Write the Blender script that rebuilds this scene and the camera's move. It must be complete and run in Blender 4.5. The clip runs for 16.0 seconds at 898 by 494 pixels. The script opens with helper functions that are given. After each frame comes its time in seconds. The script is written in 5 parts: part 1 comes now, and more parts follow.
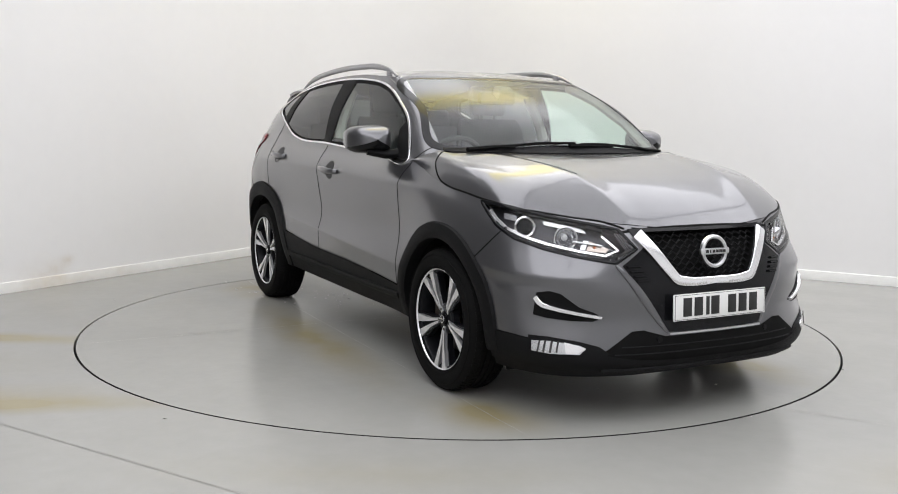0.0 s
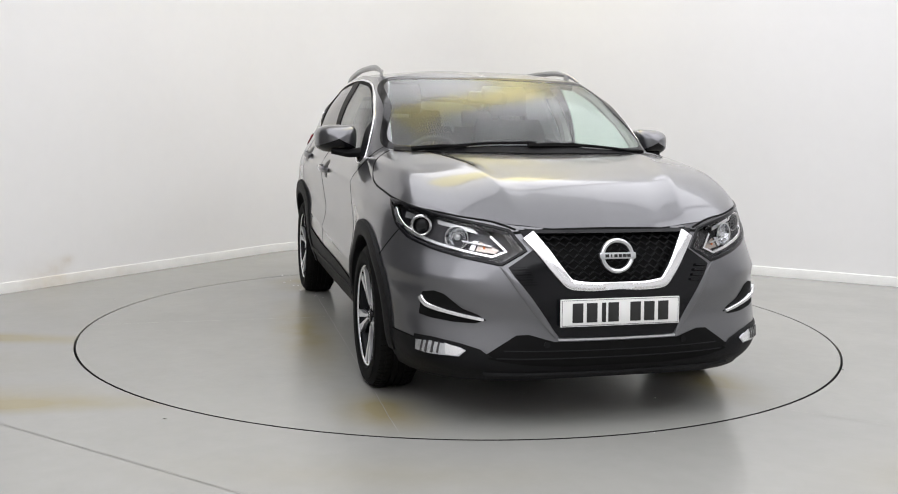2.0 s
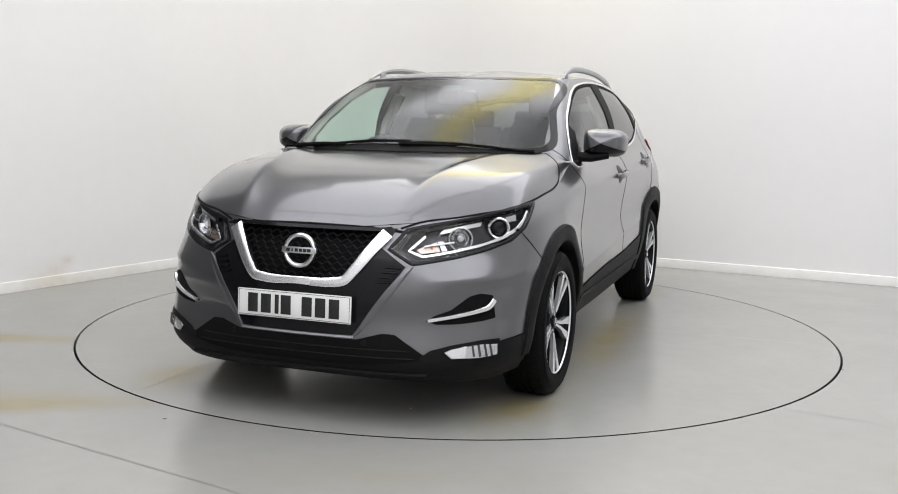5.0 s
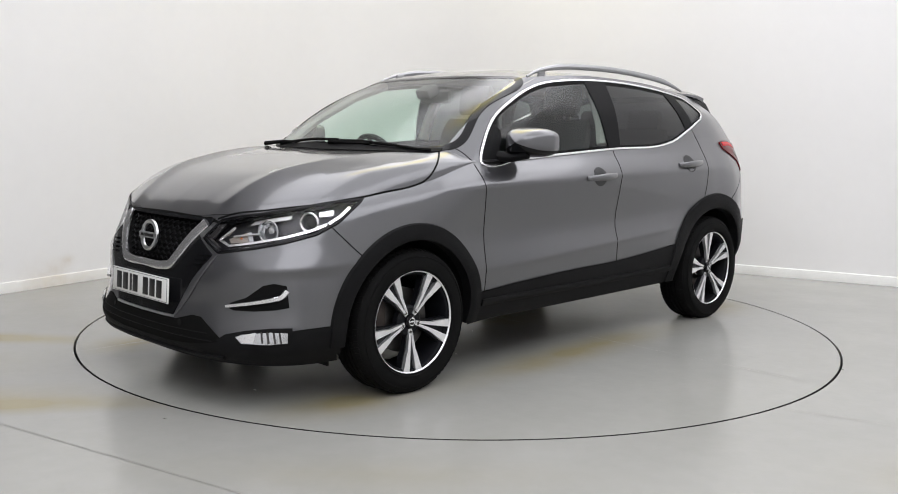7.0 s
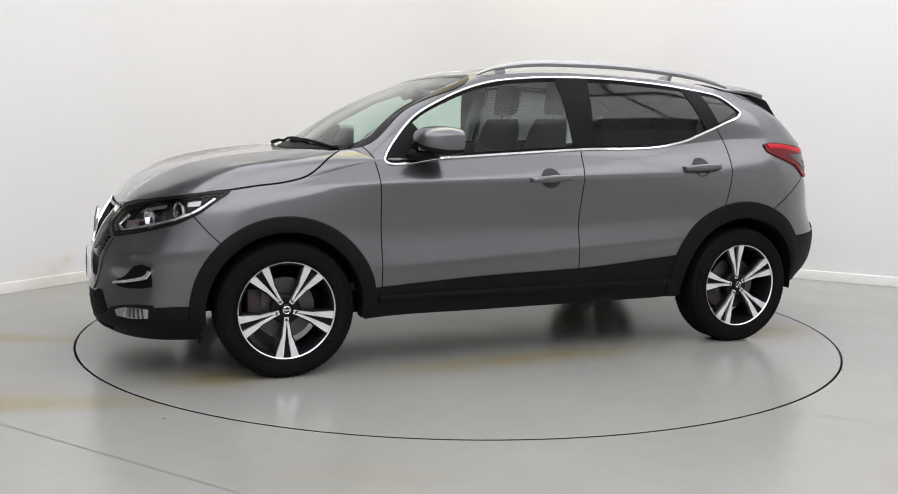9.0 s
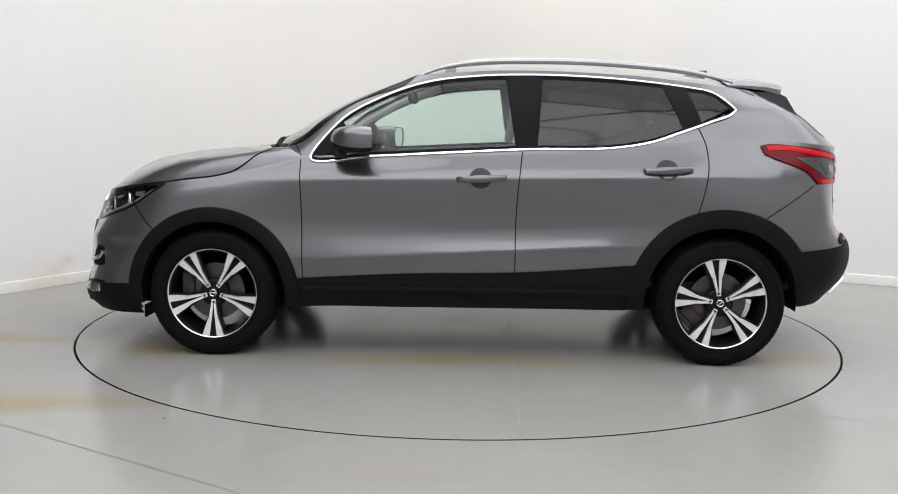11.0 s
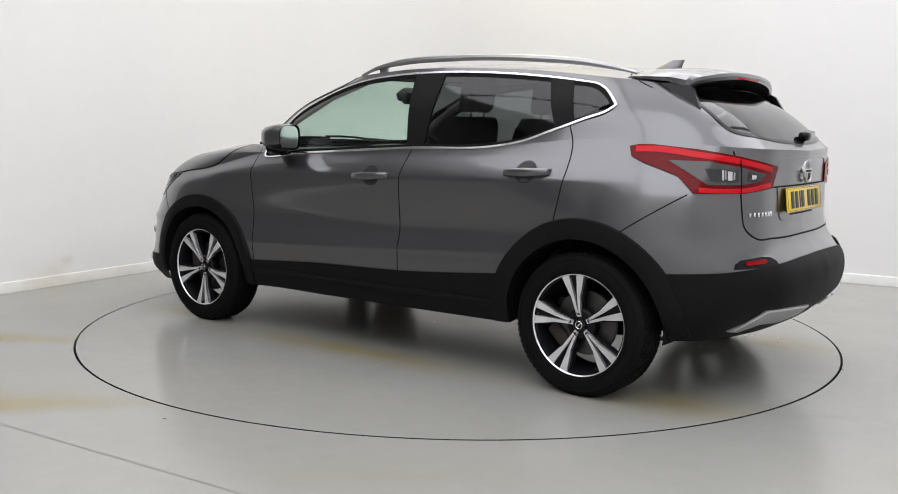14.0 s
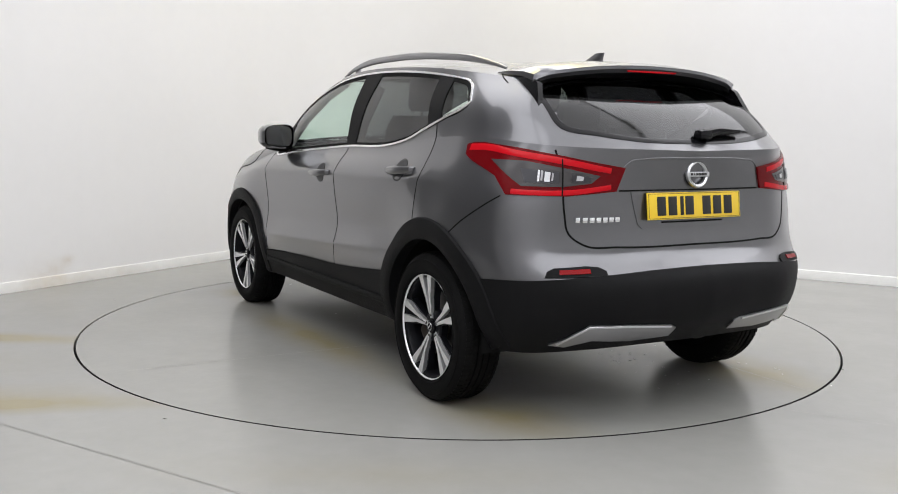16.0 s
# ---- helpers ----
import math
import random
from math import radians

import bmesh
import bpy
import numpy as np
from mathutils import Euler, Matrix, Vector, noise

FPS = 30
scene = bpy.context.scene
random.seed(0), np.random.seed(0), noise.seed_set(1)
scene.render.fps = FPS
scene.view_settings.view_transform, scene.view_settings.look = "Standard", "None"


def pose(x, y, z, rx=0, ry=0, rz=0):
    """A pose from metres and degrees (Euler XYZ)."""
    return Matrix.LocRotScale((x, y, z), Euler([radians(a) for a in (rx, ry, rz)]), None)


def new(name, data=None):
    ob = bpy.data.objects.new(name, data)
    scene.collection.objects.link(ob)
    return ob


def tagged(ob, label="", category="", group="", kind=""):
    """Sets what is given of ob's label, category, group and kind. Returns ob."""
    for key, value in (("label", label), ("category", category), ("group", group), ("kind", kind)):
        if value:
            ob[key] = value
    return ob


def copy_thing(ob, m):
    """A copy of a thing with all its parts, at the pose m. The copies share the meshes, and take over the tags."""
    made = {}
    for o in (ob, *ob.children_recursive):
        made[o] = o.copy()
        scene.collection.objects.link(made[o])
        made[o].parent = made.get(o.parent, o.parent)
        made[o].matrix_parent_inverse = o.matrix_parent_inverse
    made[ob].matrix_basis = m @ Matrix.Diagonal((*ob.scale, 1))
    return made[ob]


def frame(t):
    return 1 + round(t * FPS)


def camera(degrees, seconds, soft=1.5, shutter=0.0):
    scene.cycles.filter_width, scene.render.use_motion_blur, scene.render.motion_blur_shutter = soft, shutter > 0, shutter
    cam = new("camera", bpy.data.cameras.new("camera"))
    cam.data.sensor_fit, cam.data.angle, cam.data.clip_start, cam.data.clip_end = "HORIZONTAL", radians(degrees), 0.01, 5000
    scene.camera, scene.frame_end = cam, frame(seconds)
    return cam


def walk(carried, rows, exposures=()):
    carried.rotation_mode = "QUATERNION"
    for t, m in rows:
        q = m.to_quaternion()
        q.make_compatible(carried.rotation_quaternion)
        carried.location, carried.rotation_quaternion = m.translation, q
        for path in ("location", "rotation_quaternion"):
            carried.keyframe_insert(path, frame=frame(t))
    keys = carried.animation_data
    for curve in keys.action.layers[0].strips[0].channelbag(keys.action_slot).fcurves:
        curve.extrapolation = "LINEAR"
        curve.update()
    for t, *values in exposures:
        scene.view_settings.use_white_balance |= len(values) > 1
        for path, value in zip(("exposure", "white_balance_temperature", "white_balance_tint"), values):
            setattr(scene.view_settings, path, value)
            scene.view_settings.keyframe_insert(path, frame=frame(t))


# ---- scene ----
from mathutils.bvhtree import BVHTree

cam = camera(51.05, 16.0, soft=1.0)
CAM_POSE = pose(0.0, -5.776, 1.209, 0, 0, 0.581) @ pose(0, 0, 0, 90 - 7.22, 0, 0) @ pose(0, 0, 0, 0, 0, 0.92)
walk(cam, [(0.0, CAM_POSE), (16.0, CAM_POSE)])

# ---------------------------------------------------------------- world and light
world = bpy.data.worlds.new("world")
scene.world = world
world.use_nodes = True
world.node_tree.nodes["Background"].inputs[0].default_value = (0.9, 0.93, 1.0, 1)
world.node_tree.nodes["Background"].inputs[1].default_value = 0.3
scene.view_settings.exposure = 0.0

# room axes: WALL_A runs along the wall that recedes, WALL_B along the other one
CORNER = Vector((-1.17, 4.20, 0))
DIR_A = Vector((-0.503, -0.864, 0)).normalized()
DIR_B = Vector((0.884, -0.467, 0)).normalized()
ROOM_A, ROOM_B, ROOM_H = 10.8, 10.0, 4.2
COVE = 1.35
WHITE_A = 4.25   # the white wall ends here; beyond it stands an added dark one


def room(a, b, z):
    """A point of the room: a metres along one wall, b along the other, from their corner."""
    return CORNER + DIR_A * a + DIR_B * b + Vector((0, 0, z))


LAMP_TURN = math.atan2(DIR_A.y, DIR_A.x)
LAMPS = []   # (a, b, length, width, watts, colour)
COOL, WARM = (0.940, 0.940, 0.988), (1.0, 0.88, 0.40)
for a, west, middle, east in ((1.2, 56.0, 50.0, 50.0), (3.98, 51.0, 28.0, 51.0), (6.76, 52.0, 54.0, 56.0), (9.54, 18.0, 56.0, 56.0)):
    for b, watts in ((2.4, west), (5.0, middle), (7.6, east)):
        LAMPS.append((a, b, 2.7, 2.5, watts, COOL))
LAMPS.append((1.7, 2.5, 3.4, 0.6, 19.0, WARM))
for a, b, length, width, watts, colour in LAMPS:
    light = bpy.data.lights.new("ceiling_lamp", "AREA")
    light.shape, light.size, light.size_y, light.energy, light.color = "RECTANGLE", length, width, watts, colour
    lamp = new("ceiling_lamp", light)
    lamp.matrix_world = Matrix.Translation(room(a, b, ROOM_H - (0.34 if colour == WARM else 0.09))) @ Matrix.Rotation(LAMP_TURN, 4, "Z")


# ---------------------------------------------------------------- materials
def material(name, colour, rough=0.5, metal=0.0, coat=0.0, bump=0.0, scale=60.0, vary=0.0, vscale=3.0, spec=0.5, emit=None, power=0.0):
    """A Principled material with colour variation at two scales and fine relief."""
    m = bpy.data.materials.new(name)
    m.use_nodes = True
    n, l = m.node_tree.nodes, m.node_tree.links
    b = n["Principled BSDF"]
    b.inputs["Base Color"].default_value = (*colour, 1)
    b.inputs["Roughness"].default_value, b.inputs["Metallic"].default_value = rough, metal
    b.inputs["Coat Weight"].default_value, b.inputs["Coat Roughness"].default_value = coat, 0.07
    b.inputs["Specular IOR Level"].default_value = spec
    if emit:
        b.inputs["Emission Color"].default_value, b.inputs["Emission Strength"].default_value = (*emit, 1), power
    tc = n.new("ShaderNodeTexCoord")
    if vary:
        big, small, mix, ramp, out = (n.new(k) for k in ("ShaderNodeTexNoise", "ShaderNodeTexNoise", "ShaderNodeMath", "ShaderNodeMapRange", "ShaderNodeMixRGB"))
        big.inputs["Scale"].default_value, small.inputs["Scale"].default_value = vscale, vscale * 14
        big.inputs["Detail"].default_value = 5
        for q in (big, small):
            l.new(tc.outputs["Object"], q.inputs["Vector"])
        mix.operation = "MULTIPLY_ADD"
        l.new(small.outputs["Fac"], mix.inputs[0])
        mix.inputs[1].default_value = 0.35
        l.new(big.outputs["Fac"], mix.inputs[2])
        ramp.inputs["From Min"].default_value, ramp.inputs["From Max"].default_value = 0.45, 0.9
        l.new(mix.outputs[0], ramp.inputs["Value"])
        l.new(ramp.outputs[0], out.inputs["Fac"])
        out.inputs[1].default_value = (*[c * (1 - vary) for c in colour], 1)
        out.inputs[2].default_value = (*[min(1, c * (1 + vary)) for c in colour], 1)
        l.new(out.outputs[0], b.inputs["Base Color"])
    if bump:
        fine, bp = n.new("ShaderNodeTexNoise"), n.new("ShaderNodeBump")
        fine.inputs["Scale"].default_value, fine.inputs["Detail"].default_value = scale, 4
        bp.inputs["Strength"].default_value, bp.inputs["Distance"].default_value = bump, 0.01
        l.new(tc.outputs["Object"], fine.inputs["Vector"])
        l.new(fine.outputs["Fac"], bp.inputs["Height"])
        l.new(bp.outputs[0], b.inputs["Normal"])
    return m


def glass_material(name, tint, gloss=(0.9, 0.9, 0.9), rough=0.06, mirror=0.045):
    """Thin glazing: a tinted pane that lets light straight through and mirrors by its angle."""
    m = bpy.data.materials.new(name)
    m.use_nodes = True
    n, l = m.node_tree.nodes, m.node_tree.links
    n.remove(n["Principled BSDF"])
    clear, shine, face, power, weight, mix = (n.new(k) for k in ("ShaderNodeBsdfTransparent", "ShaderNodeBsdfGlossy", "ShaderNodeLayerWeight", "ShaderNodeMath", "ShaderNodeMapRange", "ShaderNodeMixShader"))
    clear.inputs[0].default_value = (*tint, 1)
    shine.inputs["Color"].default_value, shine.inputs["Roughness"].default_value = (*gloss, 1), rough
    face.inputs["Blend"].default_value = 0.5
    power.operation, power.inputs[1].default_value = "POWER", 4.6
    weight.inputs["To Min"].default_value = mirror
    l.new(face.outputs["Facing"], power.inputs[0])
    l.new(power.outputs[0], weight.inputs["Value"])
    l.new(weight.outputs[0], mix.inputs[0])
    l.new(clear.outputs[0], mix.inputs[1])
    l.new(shine.outputs[0], mix.inputs[2])
    l.new(mix.outputs[0], n["Material Output"].inputs["Surface"])
    return m


def paint_material():
    """Dark grey metallic lacquer with fine flakes."""
    m = material("grey metallic paint", (0.14, 0.14, 0.146), 0.29, 0.85, 1.0)
    n, l = m.node_tree.nodes, m.node_tree.links
    b, tc = n["Principled BSDF"], n["Texture Coordinate"]
    b.inputs["Coat Roughness"].default_value = 0.085
    flake, ramp, mix = n.new("ShaderNodeTexVoronoi"), n.new("ShaderNodeMapRange"), n.new("ShaderNodeMixRGB")
    flake.inputs["Scale"].default_value = 900
    l.new(tc.outputs["Object"], flake.inputs["Vector"])
    l.new(flake.outputs["Distance"], ramp.inputs["Value"])
    mix.inputs[1].default_value, mix.inputs[2].default_value = (0.160, 0.160, 0.169, 1), (0.098, 0.098, 0.104, 1)
    l.new(ramp.outputs[0], mix.inputs["Fac"])
    l.new(mix.outputs[0], b.inputs["Base Color"])
    return m


def floor_material(name, stains):
    """Painted grey concrete: mottled, softly glossy, with ochre scuffs."""
    m = material(name, (0.318, 0.316, 0.296), 0.32, 0, 0.0, 0.05, 25, 0.05, 0.8)
    n, l = m.node_tree.nodes, m.node_tree.links
    b, tc = n["Principled BSDF"], n["Texture Coordinate"]
    base = b.inputs["Base Color"].links[0].from_socket
    rough, rr = n.new("ShaderNodeTexNoise"), n.new("ShaderNodeMapRange")
    rough.inputs["Scale"].default_value, rough.inputs["Detail"].default_value = 2.5, 6
    l.new(tc.outputs["Object"], rough.inputs["Vector"])
    rr.inputs["To Min"].default_value, rr.inputs["To Max"].default_value = 0.13, 0.30
    l.new(rough.outputs["Fac"], rr.inputs["Value"])
    l.new(rr.outputs[0], b.inputs["Roughness"])
    for cx, cy, turn, sx, sy, amount in stains:
        mp, gr, wob, mul, mx = (n.new(k) for k in ("ShaderNodeMapping", "ShaderNodeTexGradient", "ShaderNodeTexNoise", "ShaderNodeMath", "ShaderNodeMixRGB"))
        mp.vector_type = "TEXTURE"
        mp.inputs["Location"].default_value, mp.inputs["Rotation"].default_value = (cx, cy, 0), (0, 0, radians(turn))
        mp.inputs["Scale"].default_value = (sx, sy, 1000)
        gr.gradient_type = "QUADRATIC_SPHERE"
        wob.inputs["Scale"].default_value, wob.inputs["Detail"].default_value = 3.0, 5
        l.new(tc.outputs["Object"], mp.inputs["Vector"])
        l.new(mp.outputs[0], gr.inputs["Vector"])
        l.new(tc.outputs["Object"], wob.inputs["Vector"])
        mul.operation = "MULTIPLY"
        l.new(gr.outputs["Fac"], mul.inputs[0])
        l.new(wob.outputs["Fac"], mul.inputs[1])
        amp = n.new("ShaderNodeMath")
        amp.operation, amp.use_clamp = "MULTIPLY", True
        l.new(mul.outputs[0], amp.inputs[0])
        amp.inputs[1].default_value = amount * 1.9
        l.new(amp.outputs[0], mx.inputs["Fac"])
        l.new(base, mx.inputs[1])
        mx.inputs[2].default_value = (0.285, 0.247, 0.148, 1)
        base = mx.outputs[0]
    l.new(base, b.inputs["Base Color"])
    return m


PAINT = paint_material()
CLAD = material("grained black plastic", (0.0065, 0.0065, 0.007), 0.55, spec=0.11, bump=0.15, scale=400, vary=0.15)
GLOSS = material("gloss black plastic", (0.005, 0.005, 0.006), 0.12, spec=0.22)
# black for rubber parts, and for the shade in gaps and recesses
GAP = material("black rubber and gap shade", (0.004, 0.004, 0.004), 0.7, spec=0.1)
CHROME = material("polished chrome", (0.86, 0.87, 0.88), 0.08, 1.0)
SATIN = material("satin aluminium", (0.62, 0.63, 0.64), 0.28, 1.0)
MACHINED = material("machined alloy face", (0.88, 0.88, 0.89), 0.32, 0.85, vary=0.06, vscale=20)
ALLOY = material("dark painted alloy", (0.007, 0.0073, 0.009), 0.38, spec=0.13)
BRIGHT = material("bright satin chrome", (0.88, 0.88, 0.89), 0.24, 1.0)
RUBBER = material("tyre rubber", (0.005, 0.005, 0.005), 0.7, spec=0.09, bump=0.1, scale=120, vary=0.2, vscale=8)
RAIL = material("anodised rail", (0.38, 0.38, 0.39), 0.36, 1.0)
STEEL = material("brake steel", (0.09, 0.087, 0.084), 0.4, 0.9, vary=0.2, vscale=15)
RUST = material("cast iron", (0.05, 0.04, 0.035), 0.7, 0.4, vary=0.3, vscale=12)
CLOTH = material("charcoal seat cloth", (0.030, 0.030, 0.033), 0.9, bump=0.1, scale=90, vary=0.2, vscale=9)
TRIM = material("dark cabin plastic", (0.025, 0.025, 0.027), 0.6, bump=0.1, scale=300, vary=0.15)
LINER = material("pale headlining", (0.42, 0.40, 0.37), 0.9, vary=0.05)
UNDER = material("underbody black", (0.007, 0.007, 0.007), 0.8, spec=0.1, vary=0.3)
RED = material("red lamp lens", (0.12, 0.001, 0.003), 0.16, spec=0.16)
REDGLOW = material("bright red light guide", (0.48, 0.004, 0.010), 0.18, spec=0.2)
REDREF = material("deep red reflector", (0.20, 0.003, 0.005), 0.25, spec=0.12)
PEACH = material("pale amber reflector", (0.50, 0.44, 0.40), 0.28, 0.9)
SMOKE = material("smoked lamp chamber", (0.055, 0.052, 0.053), 0.22, 0.2, 0.15, spec=0.4)
LAMPBOX = material("lamp chamber", (0.045, 0.045, 0.05), 0.3, 0.6)
# car paint darkened to imitate shade inside the handle cups
CUP = material("darkened paint for cup shade", (0.030, 0.030, 0.032), 0.45, 0.4)
REFLECT = material("lamp reflector", (0.62, 0.63, 0.65), 0.22, 1.0)
AMBER = material("amber bulb", (0.75, 0.22, 0.06), 0.3)
WHITEPLATE = material("white plate", (0.80, 0.80, 0.78), 0.35, coat=0.4)
YELLOWPLATE = material("yellow plate", (0.80, 0.55, 0.02), 0.35, coat=0.4)
INK = material("black plate lettering", (0.012, 0.012, 0.012), 0.4)
GLASS = glass_material("pale green glass", (0.78, 0.90, 0.84), rough=0.17)
LENS = glass_material("clear lamp lens", (0.97, 0.97, 0.97), (0.5, 0.5, 0.5), 0.05, 0.03)
PRIVACY = glass_material("dark privacy glass", (0.12, 0.124, 0.132), mirror=0.045)
TINTED = glass_material("tinted tailgate glass", (0.13, 0.135, 0.14), rough=0.06, mirror=0.055)
WALL = material("white wall paint", (0.80, 0.795, 0.79), 0.75, bump=0.03, scale=30, vary=0.018, vscale=0.7)
def damp(m, spots):
    """Ochre damp marks on a wall, each a rough blot about a place."""
    n, l = m.node_tree.nodes, m.node_tree.links
    bs, tc = n["Principled BSDF"], n["Texture Coordinate"]
    base = bs.inputs["Base Color"].links[0].from_socket
    for x, y, z, size, amount in spots:
        mp, gr, wob, mul, amp, mx = (n.new(k) for k in ("ShaderNodeMapping", "ShaderNodeTexGradient", "ShaderNodeTexNoise", "ShaderNodeMath", "ShaderNodeMath", "ShaderNodeMixRGB"))
        mp.vector_type = "TEXTURE"
        mp.inputs["Location"].default_value, mp.inputs["Scale"].default_value = (x, y, z), (size * 1.6, size * 1.6, size)
        gr.gradient_type = "QUADRATIC_SPHERE"
        wob.inputs["Scale"].default_value, wob.inputs["Detail"].default_value = 14.0, 6
        l.new(tc.outputs["Object"], mp.inputs["Vector"])
        l.new(mp.outputs[0], gr.inputs["Vector"])
        l.new(tc.outputs["Object"], wob.inputs["Vector"])
        mul.operation = amp.operation = "MULTIPLY"
        amp.use_clamp = True
        l.new(gr.outputs["Fac"], mul.inputs[0])
        l.new(wob.outputs["Fac"], mul.inputs[1])
        l.new(mul.outputs[0], amp.inputs[0])
        amp.inputs[1].default_value = amount
        l.new(amp.outputs[0], mx.inputs["Fac"])
        l.new(base, mx.inputs[1])
        mx.inputs[2].default_value = (0.55, 0.46, 0.33, 1)
        base = mx.outputs[0]
    l.new(base, bs.inputs["Base Color"])


damp(WALL, ((-2.98, 1.09, 0.13, 0.12, 0.5), (-2.93, 1.17, 0.18, 0.07, 0.9), (-3.05, 0.97, 0.09, 0.22, 0.4)))
CEIL = material("white ceiling paint", (0.80, 0.80, 0.80), 0.8, vary=0.02)
BASE = material("white skirting gloss", (0.80, 0.80, 0.78), 0.45, vary=0.05, vscale=4)
damp(BASE, ((-3.0, 1.05, 0.05, 0.40, 0.9), (-2.7, 1.57, 0.03, 0.3, 0.4)))
GREYWALL = material("pale grey wall", (0.74, 0.74, 0.735), 0.8, vary=0.08, vscale=1.0)
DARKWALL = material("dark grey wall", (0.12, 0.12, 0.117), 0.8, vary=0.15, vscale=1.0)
FLOOR = floor_material("grey floor paint", ((-2.70, -0.62, -4, 1.15, 0.20, 2.2), (-1.95, -1.88, 8, 1.15, 0.20, 2.0), (-2.2, -1.80, 8, 1.0, 0.34, 0.9), (-2.9, -1.25, 0, 1.1, 0.5, 0.8), (1.7, -2.5, 20, 0.8, 0.5, 0.25), (-0.3, -2.6, 0, 1.2, 0.3, 0.3)))
DISC = floor_material("grey turntable paint", ((0.0, 0.95, 2, 1.6, 0.28, 1.3), (0.0, -0.95, -3, 1.6, 0.30, 1.3), (-1.75, 0.78, 12, 0.65, 0.38, 1.4), (-1.70, -0.75, -8, 0.65, 0.40, 1.5), (1.70, -0.80, 6, 0.50, 0.32, 1.4), (1.55, 0.85, 0, 0.60, 0.32, 1.4), (0.0, 0.0, 0, 1.9, 0.7, 1.0)))


# ---------------------------------------------------------------- mesh helpers
def part(name, bm, mat, parent=None, label="", smooth=True):
    """Links a bmesh as ONE mesh object under its thing or part."""
    me = bpy.data.meshes.new(name)
    bmesh.ops.recalc_face_normals(bm, faces=bm.faces)
    bm.to_mesh(me)
    bm.free()
    for p in me.polygons:
        p.use_smooth = smooth
    if smooth:
        me.set_sharp_from_angle(angle=radians(38))
    for q in (mat if isinstance(mat, (list, tuple)) else [mat]):
        me.materials.append(q)
    ob = new(name, me)
    if parent is not None:
        ob.parent = parent
        ob.matrix_parent_inverse = Matrix()
    if label:
        tagged(ob, label)
    return ob


def thing(name, label, category, group="", kind=""):
    return tagged(new(name), label, category, group, kind)


def box(bm, size, m=Matrix(), bevel=0.0, seg=2):
    r = bmesh.ops.create_cube(bm, size=1)
    vs = r["verts"]
    bmesh.ops.scale(bm, vec=size, verts=vs)
    if bevel:
        es = list({e for v in vs for e in v.link_edges})
        out = bmesh.ops.bevel(bm, geom=es, offset=bevel, segments=seg, profile=0.5, affect="EDGES")
        vs = list({v for f in out["faces"] for v in f.verts} | {v for v in vs if v.is_valid})
    bmesh.ops.transform(bm, matrix=m, verts=vs)
    return vs


def cyl(bm, r1, r2, depth, m=Matrix(), seg=32):
    out = bmesh.ops.create_cone(bm, cap_ends=True, segments=seg, radius1=r1, radius2=r2, depth=depth)
    bmesh.ops.transform(bm, matrix=m, verts=out["verts"])
    return out["verts"]


def revolve(bm, profile, seg=64, m=Matrix()):
    """Turns a profile of (radius, along) pairs about the y axis."""
    rings = []
    for i in range(seg):
        a = 2 * math.pi * i / seg
        rings.append([bm.verts.new(m @ Vector((r * math.cos(a), y, r * math.sin(a)))) for r, y in profile])
    for i in range(seg):
        p, q = rings[i], rings[(i + 1) % seg]
        for j in range(len(profile) - 1):
            bm.faces.new((p[j], p[j + 1], q[j + 1], q[j]))


def grid_mesh(bm, pts):
    """Faces over an array of points (rows, columns, 3)."""
    vs = [[bm.verts.new(p) for p in row] for row in pts]
    for i in range(len(vs) - 1):
        for j in range(len(vs[0]) - 1):
            bm.faces.new((vs[i][j], vs[i][j + 1], vs[i + 1][j + 1], vs[i + 1][j]))
    return vs


def tube(bm, path, r, seg=8, flat=1.0):
    """A round bar along a path of points."""
    path = [Vector(p) for p in path]
    rings = []
    for i, p in enumerate(path):
        d = (path[min(i + 1, len(path) - 1)] - path[max(i - 1, 0)]).normalized()
        side = d.cross(Vector((0, 0, 1)))
        side = side.normalized() if side.length > 1e-4 else Vector((1, 0, 0))
        up = side.cross(d)
        rr = r[i] if isinstance(r, (list, tuple)) else r
        rings.append([bm.verts.new(p + side * (math.cos(2 * math.pi * k / seg) * rr) + up * (math.sin(2 * math.pi * k / seg) * rr * flat)) for k in range(seg)])
    for p, q in zip(rings, rings[1:]):
        for k in range(seg):
            bm.faces.new((p[k], p[(k + 1) % seg], q[(k + 1) % seg], q[k]))
    bm.faces.new(rings[0])
    bm.faces.new(rings[-1][::-1])


